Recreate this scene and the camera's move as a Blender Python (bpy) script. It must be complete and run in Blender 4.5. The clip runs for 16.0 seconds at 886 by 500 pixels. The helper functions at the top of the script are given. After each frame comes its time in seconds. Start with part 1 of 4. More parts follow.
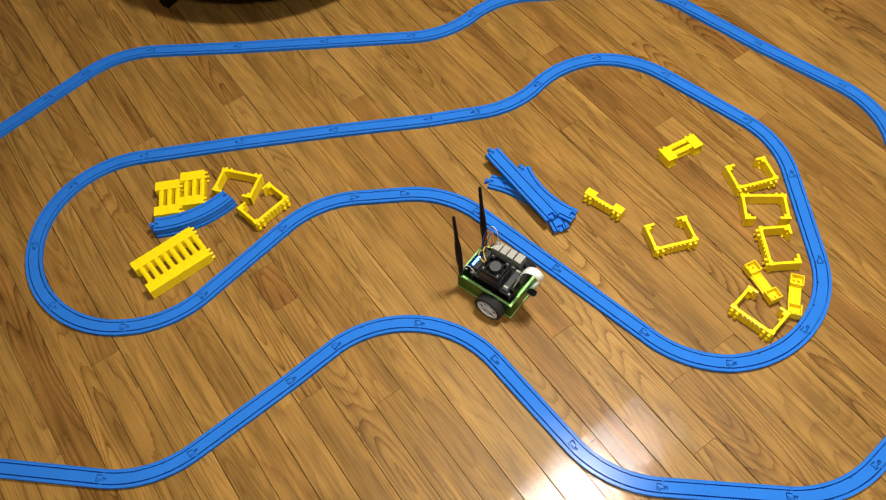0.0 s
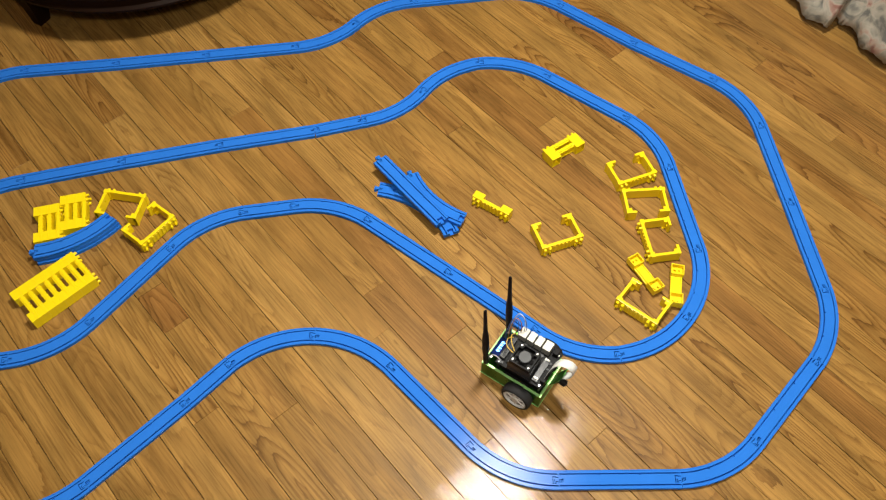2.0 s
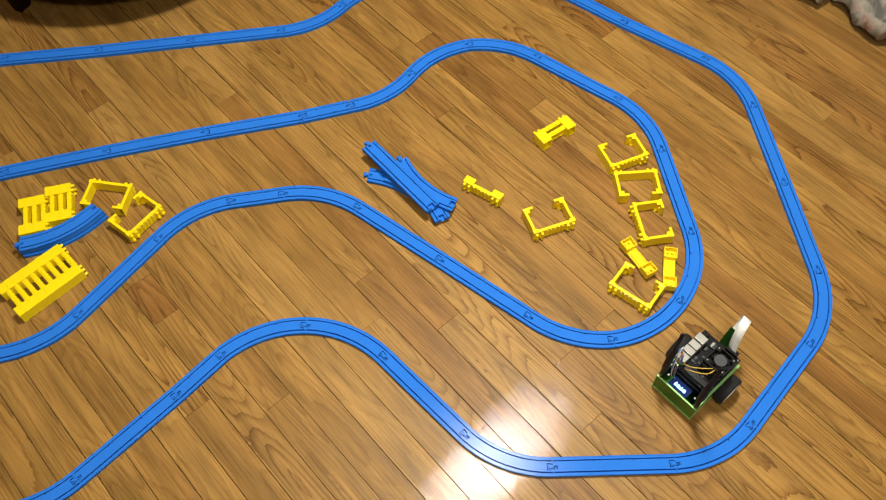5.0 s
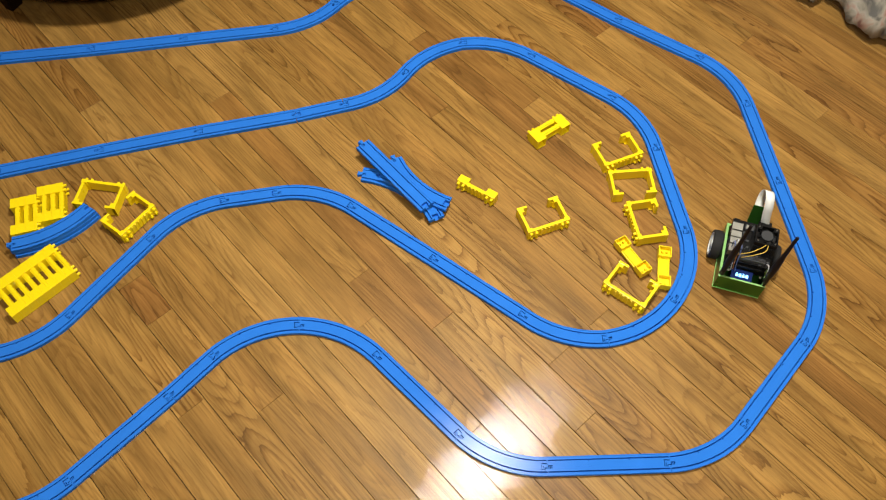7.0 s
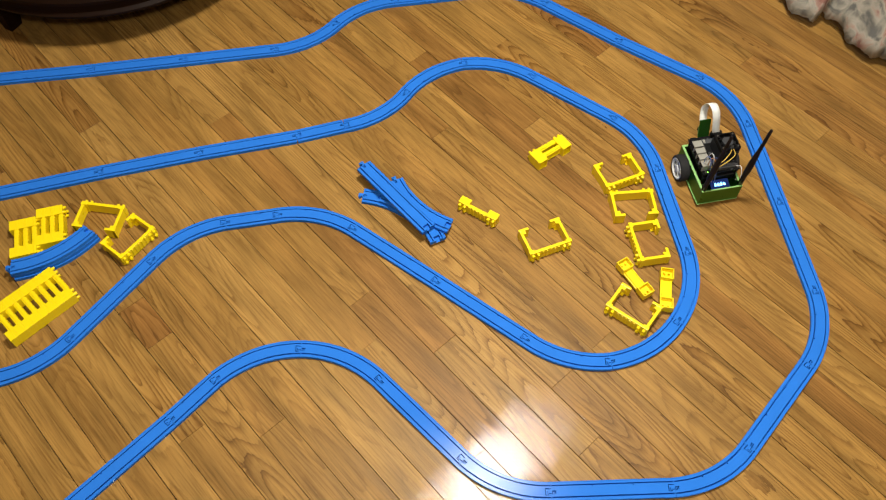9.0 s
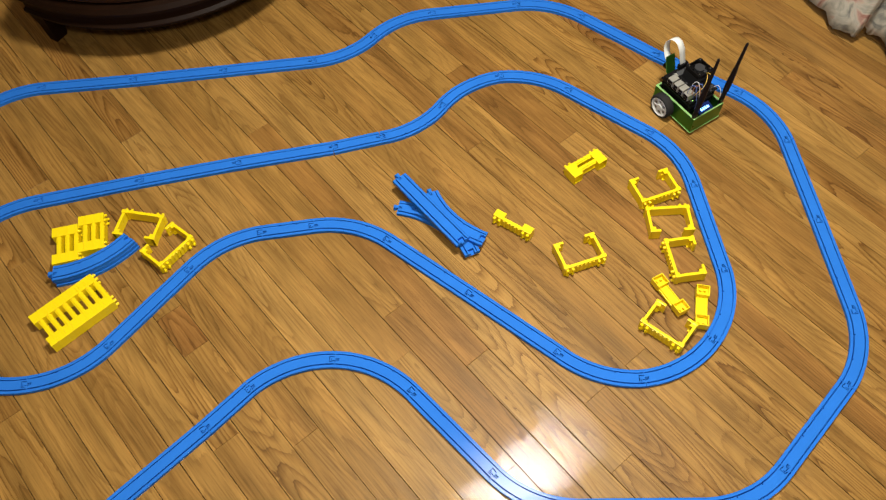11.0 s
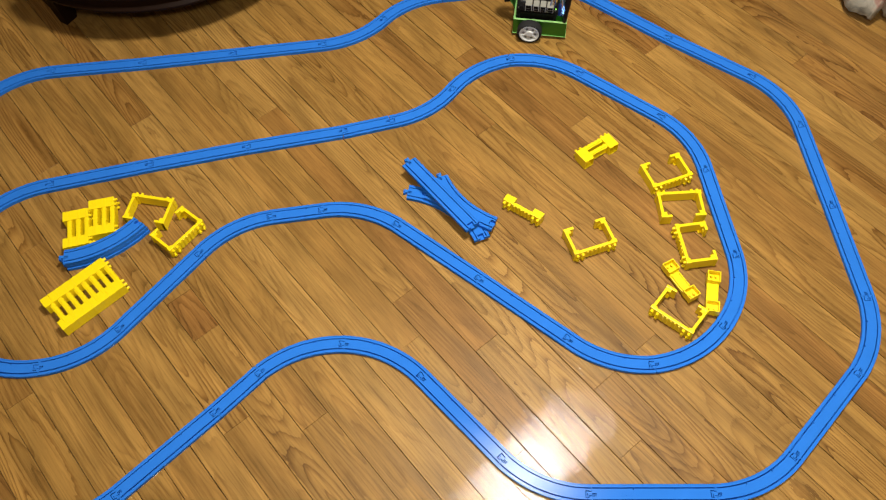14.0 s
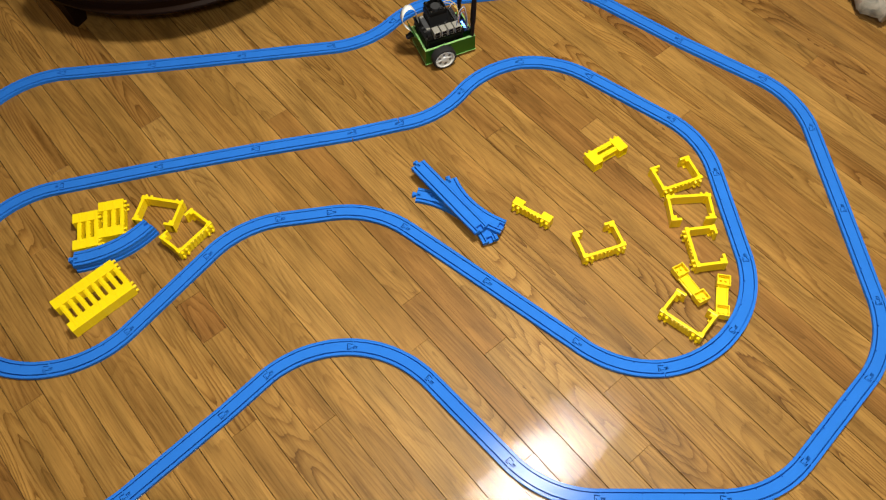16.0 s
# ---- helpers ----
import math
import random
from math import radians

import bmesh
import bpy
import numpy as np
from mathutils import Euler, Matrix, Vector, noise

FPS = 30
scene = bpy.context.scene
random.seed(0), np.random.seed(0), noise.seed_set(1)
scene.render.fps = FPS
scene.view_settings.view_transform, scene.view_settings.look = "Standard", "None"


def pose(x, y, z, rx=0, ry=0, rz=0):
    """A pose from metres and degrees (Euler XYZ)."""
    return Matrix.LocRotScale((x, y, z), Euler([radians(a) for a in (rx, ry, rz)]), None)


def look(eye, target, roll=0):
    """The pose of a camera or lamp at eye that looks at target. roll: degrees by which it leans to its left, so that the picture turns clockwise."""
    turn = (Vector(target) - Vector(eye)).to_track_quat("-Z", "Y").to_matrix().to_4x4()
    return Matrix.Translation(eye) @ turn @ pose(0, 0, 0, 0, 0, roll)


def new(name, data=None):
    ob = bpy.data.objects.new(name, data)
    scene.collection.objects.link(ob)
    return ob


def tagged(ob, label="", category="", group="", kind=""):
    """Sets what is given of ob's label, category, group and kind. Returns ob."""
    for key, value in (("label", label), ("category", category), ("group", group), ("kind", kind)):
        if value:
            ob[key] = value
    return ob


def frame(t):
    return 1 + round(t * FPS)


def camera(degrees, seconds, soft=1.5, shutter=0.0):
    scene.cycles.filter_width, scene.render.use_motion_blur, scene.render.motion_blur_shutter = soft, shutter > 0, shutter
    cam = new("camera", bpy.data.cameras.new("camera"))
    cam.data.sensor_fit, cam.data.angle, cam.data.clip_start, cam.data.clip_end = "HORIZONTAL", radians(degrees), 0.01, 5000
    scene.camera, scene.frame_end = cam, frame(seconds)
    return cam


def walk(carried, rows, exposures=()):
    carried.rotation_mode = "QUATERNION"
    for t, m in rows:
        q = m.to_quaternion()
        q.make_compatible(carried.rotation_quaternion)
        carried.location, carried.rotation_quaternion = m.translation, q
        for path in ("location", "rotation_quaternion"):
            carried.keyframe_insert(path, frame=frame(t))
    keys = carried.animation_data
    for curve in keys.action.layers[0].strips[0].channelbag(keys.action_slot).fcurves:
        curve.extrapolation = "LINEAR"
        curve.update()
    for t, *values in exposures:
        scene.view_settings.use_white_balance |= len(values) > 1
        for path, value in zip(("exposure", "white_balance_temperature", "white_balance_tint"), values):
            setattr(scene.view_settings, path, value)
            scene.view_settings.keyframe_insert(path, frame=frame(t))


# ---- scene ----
import collections

cam = camera(55.59, 16.0, soft=1.25)
PATH = [
    (0, (-0.0505, -0.0369, 1.4683), (-0.2747, 1.0186, -0.2156), -5.28),
    (0.5, (-0.0262, -0.0454, 1.4756), (-0.1633, 1.0402, -0.1985), -2.49),
    (1, (0.0015, -0.0456, 1.4863), (-0.0892, 1.0450, -0.1878), -1.27),
    (1.5, (0.0166, -0.0326, 1.4821), (-0.0425, 1.0552, -0.1951), -0.76),
    (2, (0.0086, -0.0252, 1.4836), (-0.0275, 1.0461, -0.2050), -0.11),
    (2.5, (0.0029, -0.0313, 1.4824), (-0.0259, 1.0335, -0.2103), 0.05),
    (3, (0.0021, -0.0347, 1.4847), (-0.0253, 1.0320, -0.2069), -0.07),
    (3.5, (0.0016, -0.0297, 1.4810), (-0.0249, 1.0359, -0.2112), -0.19),
    (4, (0.0066, -0.0166, 1.4813), (-0.0171, 1.0288, -0.2235), -0.35),
    (6.5, (0.0149, 0.0039, 1.4759), (0.0029, 1.0240, -0.2443), 0.06),
    (7, (0.0155, 0.0042, 1.4774), (0.0066, 1.0255, -0.2422), 0.14),
    (7.5, (0.0143, 0.0080, 1.4803), (0.0120, 1.0332, -0.2369), 0.56),
    (8, (0.0105, 0.0138, 1.4784), (0.0098, 1.0460, -0.2346), 0.63),
    (8.5, (0.0080, 0.0272, 1.4809), (0.0132, 1.0593, -0.2322), 0.61),
    (9, (0.0036, 0.0283, 1.4851), (0.0042, 1.0699, -0.2223), 0.49),
    (9.5, (-0.0021, 0.0240, 1.4880), (-0.0195, 1.0817, -0.2093), -0.02),
    (10, (-0.0065, 0.0345, 1.4958), (-0.0603, 1.0913, -0.2014), -1.28),
    (12.5, (-0.0027, 0.0366, 1.4927), (-0.0824, 1.0748, -0.2148), -2.28),
    (13, (-0.0005, 0.0462, 1.4945), (-0.0888, 1.0691, -0.2219), -2.64),
    (13.5, (-0.0040, 0.0466, 1.4911), (-0.0941, 1.0611, -0.2301), -2.80),
    (14, (-0.0040, 0.0425, 1.4938), (-0.0986, 1.0603, -0.2253), -3.03),
    (14.5, (-0.0016, 0.0458, 1.4952), (-0.1056, 1.0707, -0.2190), -3.43),
    (15, (-0.0036, 0.0421, 1.4935), (-0.1117, 1.0692, -0.2192), -3.58),
    (15.5, (-0.0013, 0.0420, 1.4939), (-0.1148, 1.0651, -0.2208), -3.85),
    (16, (-0.0062, 0.0474, 1.4942), (-0.1192, 1.0657, -0.2235), -3.76),
]
walk(cam, [(t, look(eye, target, roll)) for t, eye, target, roll in PATH])

# ---- light ----
world = bpy.data.worlds.new("room_air")
world.use_nodes = True
scene.world = world
world.node_tree.nodes["Background"].inputs[0].default_value = (1.0, 0.86, 0.66, 1)
world.node_tree.nodes["Background"].inputs[1].default_value = 0.0
scene.view_settings.exposure = 0.0
LAMP = (0.203, 1.08, 2.20)


# ---- materials ----
def material(name, color=(0.8, 0.8, 0.8), rough=0.5, metal=0.0, coat=0.0, noise_scale=0.0, vary=0.0, bump=0.0, bump_scale=200.0, emit=0.0, spec=0.5):
    m = bpy.data.materials.new(name)
    m.use_nodes = True
    nt = m.node_tree
    b = nt.nodes["Principled BSDF"]
    b.inputs["Base Color"].default_value = (*color, 1)
    b.inputs["Roughness"].default_value = rough
    b.inputs["Metallic"].default_value = metal
    b.inputs["Coat Weight"].default_value = coat
    b.inputs["Coat Roughness"].default_value = 0.11
    b.inputs["Specular IOR Level"].default_value = spec
    if emit:
        b.inputs["Emission Color"].default_value = (*color, 1)
        b.inputs["Emission Strength"].default_value = emit
    tc = nt.nodes.new("ShaderNodeTexCoord")
    if vary:
        n = nt.nodes.new("ShaderNodeTexNoise")
        n.inputs["Scale"].default_value = noise_scale
        n.inputs["Detail"].default_value = 6
        nt.links.new(tc.outputs["Object"], n.inputs["Vector"])
        mix = nt.nodes.new("ShaderNodeMix")
        mix.data_type = "RGBA"
        mix.inputs[6].default_value = (*[c * (1 - vary) for c in color], 1)
        mix.inputs[7].default_value = (*[min(1, c * (1 + vary)) for c in color], 1)
        nt.links.new(n.outputs["Fac"], mix.inputs[0])
        nt.links.new(mix.outputs[2], b.inputs["Base Color"])
        r = nt.nodes.new("ShaderNodeMapRange")
        r.inputs[3].default_value, r.inputs[4].default_value = max(0.02, rough * 0.75), min(1, rough * 1.25)
        nt.links.new(n.outputs["Fac"], r.inputs[0])
        nt.links.new(r.outputs[0], b.inputs["Roughness"])
    if bump:
        n2 = nt.nodes.new("ShaderNodeTexNoise")
        n2.inputs["Scale"].default_value = bump_scale
        n2.inputs["Detail"].default_value = 3
        nt.links.new(tc.outputs["Object"], n2.inputs["Vector"])
        bp = nt.nodes.new("ShaderNodeBump")
        bp.inputs["Strength"].default_value = bump
        bp.inputs["Distance"].default_value = 0.001
        nt.links.new(n2.outputs["Fac"], bp.inputs["Height"])
        nt.links.new(bp.outputs["Normal"], b.inputs["Normal"])
    return m


def wood_floor(joined=False):
    """Varnished oak strips: the grain runs along each strip's own x."""
    m = bpy.data.materials.new("varnished_oak")
    m.use_nodes = True
    nt, N, K = m.node_tree, m.node_tree.nodes.new, m.node_tree.links.new
    b = nt.nodes["Principled BSDF"]
    tc = N("ShaderNodeTexCoord")
    oi = N("ShaderNodeNewGeometry") if joined else N("ShaderNodeObjectInfo")
    chance = oi.outputs["Random Per Island"] if joined else oi.outputs["Random"]
    off = N("ShaderNodeVectorMath")
    off.operation = "MULTIPLY_ADD"
    off.inputs[1].default_value = (1, 1, 1)
    sh = N("ShaderNodeCombineXYZ")
    for i, k in enumerate((37.0, 11.0, 23.0)):
        mu = N("ShaderNodeMath")
        mu.operation = "MULTIPLY"
        mu.inputs[1].default_value = k
        K(chance, mu.inputs[0])
        K(mu.outputs[0], sh.inputs[i])
    K(tc.outputs["Object"], off.inputs[0])
    K(sh.outputs[0], off.inputs[2])

    def stretched(sx, sy, sz=1.0):
        mp = N("ShaderNodeMapping")
        mp.inputs["Scale"].default_value = (sx, sy, sz)
        K(off.outputs[0], mp.inputs["Vector"])
        return mp.outputs[0]

    # cathedral figure: contour lines of a stretched smooth field
    field = N("ShaderNodeTexNoise")
    field.inputs["Scale"].default_value = 1.0
    field.inputs["Detail"].default_value = 1.0
    field.inputs["Roughness"].default_value = 0.45
    field.inputs["Distortion"].default_value = 0.15
    K(stretched(1.5, 13.0), field.inputs["Vector"])
    ragged = N("ShaderNodeTexNoise")
    ragged.inputs["Scale"].default_value, ragged.inputs["Detail"].default_value = 1.0, 3.0
    K(stretched(70.0, 220.0), ragged.inputs["Vector"])
    jag = N("ShaderNodeMath")
    jag.operation = "MULTIPLY_ADD"
    jag.inputs[1].default_value = 0.016
    K(ragged.outputs["Fac"], jag.inputs[0])
    K(field.outputs["Fac"], jag.inputs[2])
    # some strips show a bold figure, others next to none
    r1, r2, figure = N("ShaderNodeMath"), N("ShaderNodeMath"), N("ShaderNodeMapRange")
    r1.operation, r2.operation = "MULTIPLY", "FRACT"
    r1.inputs[1].default_value = 13.7
    K(chance, r1.inputs[0])
    K(r1.outputs[0], r2.inputs[0])
    figure.inputs[1].default_value, figure.inputs[2].default_value = 0.15, 0.70
    figure.inputs[3].default_value, figure.inputs[4].default_value = 0.30, 1.0
    K(r2.outputs[0], figure.inputs[0])
    rings = N("ShaderNodeMath")
    rings.operation = "MULTIPLY"
    rings.inputs[1].default_value = 25.0
    K(jag.outputs[0], rings.inputs[0])
    saw = N("ShaderNodeMath")
    saw.operation = "FRACT"
    K(rings.outputs[0], saw.inputs[0])
    rr = N("ShaderNodeValToRGB")
    rr.color_ramp.elements[0].position, rr.color_ramp.elements[0].color = 0.0, (0.38, 0.30, 0.22, 1)
    rr.color_ramp.elements[1].position, rr.color_ramp.elements[1].color = 0.55, (1.07, 1.07, 1.07, 1)
    rr.color_ramp.elements.new(0.16).color = (0.70, 0.64, 0.56, 1)
    rr.color_ramp.elements.new(0.97).color = (1.0, 1.0, 1.0, 1)
    rr.color_ramp.elements.new(1.0).color = (0.62, 0.58, 0.52, 1)
    K(saw.outputs[0], rr.inputs["Fac"])
    # fine pores
    fine = N("ShaderNodeTexNoise")
    fine.inputs["Scale"].default_value = 1.0
    fine.inputs["Detail"].default_value = 5.0
    fine.inputs["Roughness"].default_value = 0.7
    K(stretched(9.0, 330.0), fine.inputs["Vector"])
    fr = N("ShaderNodeValToRGB")
    fr.color_ramp.elements[0].position, fr.color_ramp.elements[0].color = 0.36, (0.42, 0.36, 0.29, 1)
    fr.color_ramp.elements[1].position, fr.color_ramp.elements[1].color = 0.52, (1.06, 1.06, 1.06, 1)
    K(fine.outputs["Fac"], fr.inputs["Fac"])
    # broad cloudiness
    cloud = N("ShaderNodeTexNoise")
    cloud.inputs["Scale"].default_value = 1.0
    cloud.inputs["Detail"].default_value = 3.0
    K(stretched(5.0, 26.0), cloud.inputs["Vector"])
    cr = N("ShaderNodeMapRange")
    cr.inputs[1].default_value, cr.inputs[2].default_value = 0.3, 0.7
    cr.inputs[3].default_value, cr.inputs[4].default_value = 0.70, 1.16
    K(cloud.outputs["Fac"], cr.inputs[0])
    # long streaks of early and late wood, and patches where the figure fades
    streak = N("ShaderNodeTexNoise")
    streak.inputs["Scale"].default_value, streak.inputs["Detail"].default_value, streak.inputs["Roughness"].default_value = 1.0, 4.0, 0.6
    K(stretched(2.2, 95.0), streak.inputs["Vector"])
    sr = N("ShaderNodeValToRGB")
    sr.color_ramp.elements[0].position, sr.color_ramp.elements[0].color = 0.34, (0.62, 0.54, 0.46, 1)
    sr.color_ramp.elements[1].position, sr.color_ramp.elements[1].color = 0.62, (1.14, 1.14, 1.14, 1)
    K(streak.outputs["Fac"], sr.inputs["Fac"])
    fade = N("ShaderNodeTexNoise")
    fade.inputs["Scale"].default_value, fade.inputs["Detail"].default_value = 1.0, 2.0
    K(stretched(3.0, 9.0, 1.7), fade.inputs["Vector"])
    fd = N("ShaderNodeMapRange")
    fd.inputs[1].default_value, fd.inputs[2].default_value = 0.40, 0.60
    fd.inputs[3].default_value, fd.inputs[4].default_value = 0.45, 1.0
    K(fade.outputs["Fac"], fd.inputs[0])
    shown = N("ShaderNodeMath")
    shown.operation = "MULTIPLY"
    K(figure.outputs[0], shown.inputs[0])
    K(fd.outputs[0], shown.inputs[1])
    # strip colour
    base = N("ShaderNodeValToRGB")
    e = base.color_ramp.elements
    e[0].position, e[0].color = 0.0, (0.155, 0.070, 0.016, 1)
    e[1].position, e[1].color = 1.0, (0.375, 0.215, 0.061, 1)
    for pos, col in ((0.15, (0.236, 0.111, 0.027, 1)), (0.5, (0.296, 0.157, 0.038, 1)), (0.85, (0.326, 0.178, 0.046, 1))):
        el = e.new(pos)
        el.color = col
    if joined:
        K(chance, base.inputs["Fac"])
    else:
        tone = N("ShaderNodeSeparateColor")
        K(oi.outputs["Color"], tone.inputs[0])
        K(tone.outputs[0], base.inputs["Fac"])

    def times(a, bb, fac=1.0):
        mx = N("ShaderNodeMix")
        mx.data_type, mx.blend_type = "RGBA", "MULTIPLY"
        if isinstance(fac, float):
            mx.inputs[0].default_value = fac
        else:
            K(fac, mx.inputs[0])
        K(a, mx.inputs[6])
        K(bb, mx.inputs[7])
        return mx.outputs[2]

    col = times(base.outputs["Color"], rr.outputs["Color"], shown.outputs[0])
    col = times(col, sr.outputs["Color"], 0.38)
    col = times(col, fr.outputs["Color"], 0.50)
    cc = N("ShaderNodeCombineColor")
    for i in range(3):
        K(cr.outputs[0], cc.inputs[i])
    col = times(col, cc.outputs[0], 1.0)
    K(col, b.inputs["Base Color"])
    b.inputs["Roughness"].default_value = 0.45
    b.inputs["Specular IOR Level"].default_value = 0.16
    b.inputs["Coat Weight"].default_value = 0.18
    b.inputs["Coat Roughness"].default_value = 0.075
    ro = N("ShaderNodeMapRange")
    ro.inputs[3].default_value, ro.inputs[4].default_value = 0.36, 0.50
    K(cloud.outputs["Fac"], ro.inputs[0])
    K(ro.outputs[0], b.inputs["Roughness"])
    # worn varnish: pores and slow waves
    wave = N("ShaderNodeTexNoise")
    wave.inputs["Scale"].default_value = 1.0
    wave.inputs["Detail"].default_value = 2.0
    K(stretched(9.0, 45.0), wave.inputs["Vector"])
    b1, b2 = N("ShaderNodeBump"), N("ShaderNodeBump")
    b1.inputs["Strength"].default_value, b1.inputs["Distance"].default_value = 0.35, 0.0012
    b2.inputs["Strength"].default_value, b2.inputs["Distance"].default_value = 0.38, 0.0006
    K(wave.outputs["Fac"], b1.inputs["Height"])
    K(fine.outputs["Fac"], b2.inputs["Height"])
    K(b1.outputs["Normal"], b2.inputs["Normal"])
    K(b2.outputs["Normal"], b.inputs["Normal"])
    K(b2.outputs["Normal"], b.inputs["Coat Normal"])
    return m


def floral_cloth():
    m = bpy.data.materials.new("floral_cotton")
    m.use_nodes = True
    nt, N, K = m.node_tree, m.node_tree.nodes.new, m.node_tree.links.new
    b = nt.nodes["Principled BSDF"]
    tc = N("ShaderNodeTexCoord")
    n = N("ShaderNodeTexNoise")
    n.inputs["Scale"].default_value, n.inputs["Detail"].default_value, n.inputs["Distortion"].default_value = 21.0, 6.0, 0.9
    K(tc.outputs["Object"], n.inputs["Vector"])
    r = N("ShaderNodeValToRGB")
    e = r.color_ramp.elements
    e[0].position, e[0].color = 0.36, (0.12, 0.115, 0.105, 1)
    e[1].position, e[1].color = 0.67, (0.25, 0.12, 0.095, 1)
    for pos, c in ((0.45, (0.27, 0.25, 0.205, 1)), (0.53, (0.36, 0.325, 0.27, 1)), (0.60, (0.36, 0.25, 0.20, 1))):
        e.new(pos).color = c
    K(n.outputs["Fac"], r.inputs["Fac"])
    K(r.outputs["Color"], b.inputs["Base Color"])
    b.inputs["Roughness"].default_value = 0.85
    w = N("ShaderNodeTexNoise")
    w.inputs["Scale"].default_value = 900.0
    bp = N("ShaderNodeBump")
    bp.inputs["Strength"].default_value, bp.inputs["Distance"].default_value = 0.3, 0.0006
    K(tc.outputs["Object"], w.inputs["Vector"])
    K(w.outputs["Fac"], bp.inputs["Height"])
    K(bp.outputs["Normal"], b.inputs["Normal"])
    return m


OAK, OAK_OUTER = wood_floor(), wood_floor(True)
GAP = material("dark_floor_gap", (0.030, 0.013, 0.005), 0.9)
BLUE = material("blue_plastic", (0.022, 0.150, 0.560), 0.17, coat=0.0, spec=0.06, vary=0.07, noise_scale=30, bump=0.08, bump_scale=260)
YELLOW = material("yellow_plastic", (0.84, 0.62, 0.005), 0.30, vary=0.05, noise_scale=40, bump=0.06, bump_scale=300)
GREEN = material("green_anodised_metal", (0.050, 0.200, 0.028), 0.30, metal=0.85, vary=0.1, noise_scale=60)
# edge strips get a paler green than the tray panels
GREEN_EDGE = material("pale_green_edge", (0.34, 0.66, 0.22), 0.35, metal=0.4)
BOARD_GREEN = material("green_circuit_board", (0.05, 0.20, 0.045), 0.4, vary=0.2, noise_scale=150)
BLACK = material("black_plastic", (0.005, 0.0045, 0.0045), 0.5, spec=0.14, vary=0.2, noise_scale=90)
ANTENNA = material("maroon_black_antenna_plastic", (0.0075, 0.0045, 0.0050), 0.5, spec=0.14, vary=0.2, noise_scale=90)
RUBBER = material("black_rubber", (0.013, 0.012, 0.012), 0.8, spec=0.3, vary=0.2, noise_scale=120, bump=0.3, bump_scale=400)
RIM_WHITE = material("pale_grey_plastic", (0.55, 0.55, 0.53), 0.45, vary=0.06, noise_scale=80)
HOLE_SHADE_GREY = material("hole_shade_grey", (0.16, 0.16, 0.155), 0.6)
METAL = material("tinned_steel", (0.36, 0.345, 0.30), 0.34, metal=0.35, vary=0.1, noise_scale=120)
DARK_METAL = material("black_anodised_heatsink", (0.03, 0.03, 0.032), 0.38, metal=0.5)
FAN_GREY = material("dark_grey_fan_label", (0.028, 0.028, 0.030), 0.5)
RIBBON = material("white_ribbon_cable", (0.74, 0.74, 0.70), 0.5, vary=0.05, noise_scale=60)
SCREEN = material("blue_white_oled_glow", (0.20, 0.50, 1.0), 0.3, emit=3.2)
SCREEN_GLASS = material("dark_blue_display_glass", (0.006, 0.016, 0.085), 0.6, spec=0.05)
WIRE_YELLOW = material("yellow_wire", (0.62, 0.40, 0.06), 0.5)
WIRE_ORANGE = material("orange_wire", (0.50, 0.17, 0.03), 0.5)
WIRE_WHITE = material("white_wire", (0.6, 0.6, 0.62), 0.5)
WIRE_BLUE = material("blue_wire", (0.10, 0.16, 0.42), 0.5)
BOARD_GREY = material("glossy_dark_grey_plastic", (0.055, 0.055, 0.058), 0.22, spec=0.6, vary=0.3, noise_scale=160)
CHROME = material("nickel_screw", (0.5, 0.48, 0.44), 0.3, metal=1.0)
LED_GREEN = material("green_led_glow", (0.3, 1.0, 0.1), 0.3, emit=3.0)
WALNUT = material("dark_walnut", (0.010, 0.0035, 0.0012), 0.55, spec=0.08, vary=0.35, noise_scale=14, bump=0.15, bump_scale=120)
CUSHION = material("dark_red_leather", (0.024, 0.006, 0.004), 0.5, vary=0.25, noise_scale=20, bump=0.3, bump_scale=180)
FLORAL = floral_cloth()
CORD = material("white_piping_cord", (0.66, 0.62, 0.54), 0.8)
# unseen room shell: these tones set how much lamp light bounces back
WALL = material("cream_wall_paint", (0.46, 0.40, 0.31), 0.8, vary=0.03, noise_scale=3, bump=0.15, bump_scale=90)
CEIL = material("white_ceiling_paint", (0.80, 0.78, 0.74), 0.9, vary=0.02, noise_scale=2, bump=0.2, bump_scale=70)
TRIM = material("white_gloss_trim", (0.76, 0.73, 0.67), 0.35)
LAMP_GLASS = material("opal_lamp_glass", (1.0, 0.84, 0.58), 0.3, emit=6.0)


# ---- building helpers ----
def mesh_of(name, bm, mat, smooth=False):
    me = bpy.data.meshes.new(name)
    bm.normal_update()
    bm.to_mesh(me)
    bm.free()
    me.materials.append(mat)
    if smooth:
        me.shade_smooth()
    return me


def part(name, bm, mat, parent=None, label="", at=None, smooth=False):
    ob = new(name, mesh_of(name, bm, mat, smooth))
    if parent is not None:
        ob.parent = parent
    if at is not None:
        ob.matrix_basis = at
    if label:
        tagged(ob, label)
    return ob


def empty(name):
    ob = new(name)
    ob.empty_display_size = 0.05
    return ob


def box(bm, x0, x1, y0, y1, z0, z1, m=None, bevel=0.0):
    mat = Matrix.Translation(((x0 + x1) / 2, (y0 + y1) / 2, (z0 + z1) / 2)) @ Matrix.Diagonal((x1 - x0, y1 - y0, z1 - z0, 1))
    r = bmesh.ops.create_cube(bm, size=1, matrix=(m @ mat) if m else mat)
    if bevel:
        edges = {e for v in r["verts"] for e in v.link_edges}
        bmesh.ops.bevel(bm, geom=list(edges), offset=bevel, segments=2, profile=0.6, affect="EDGES")
    return bm


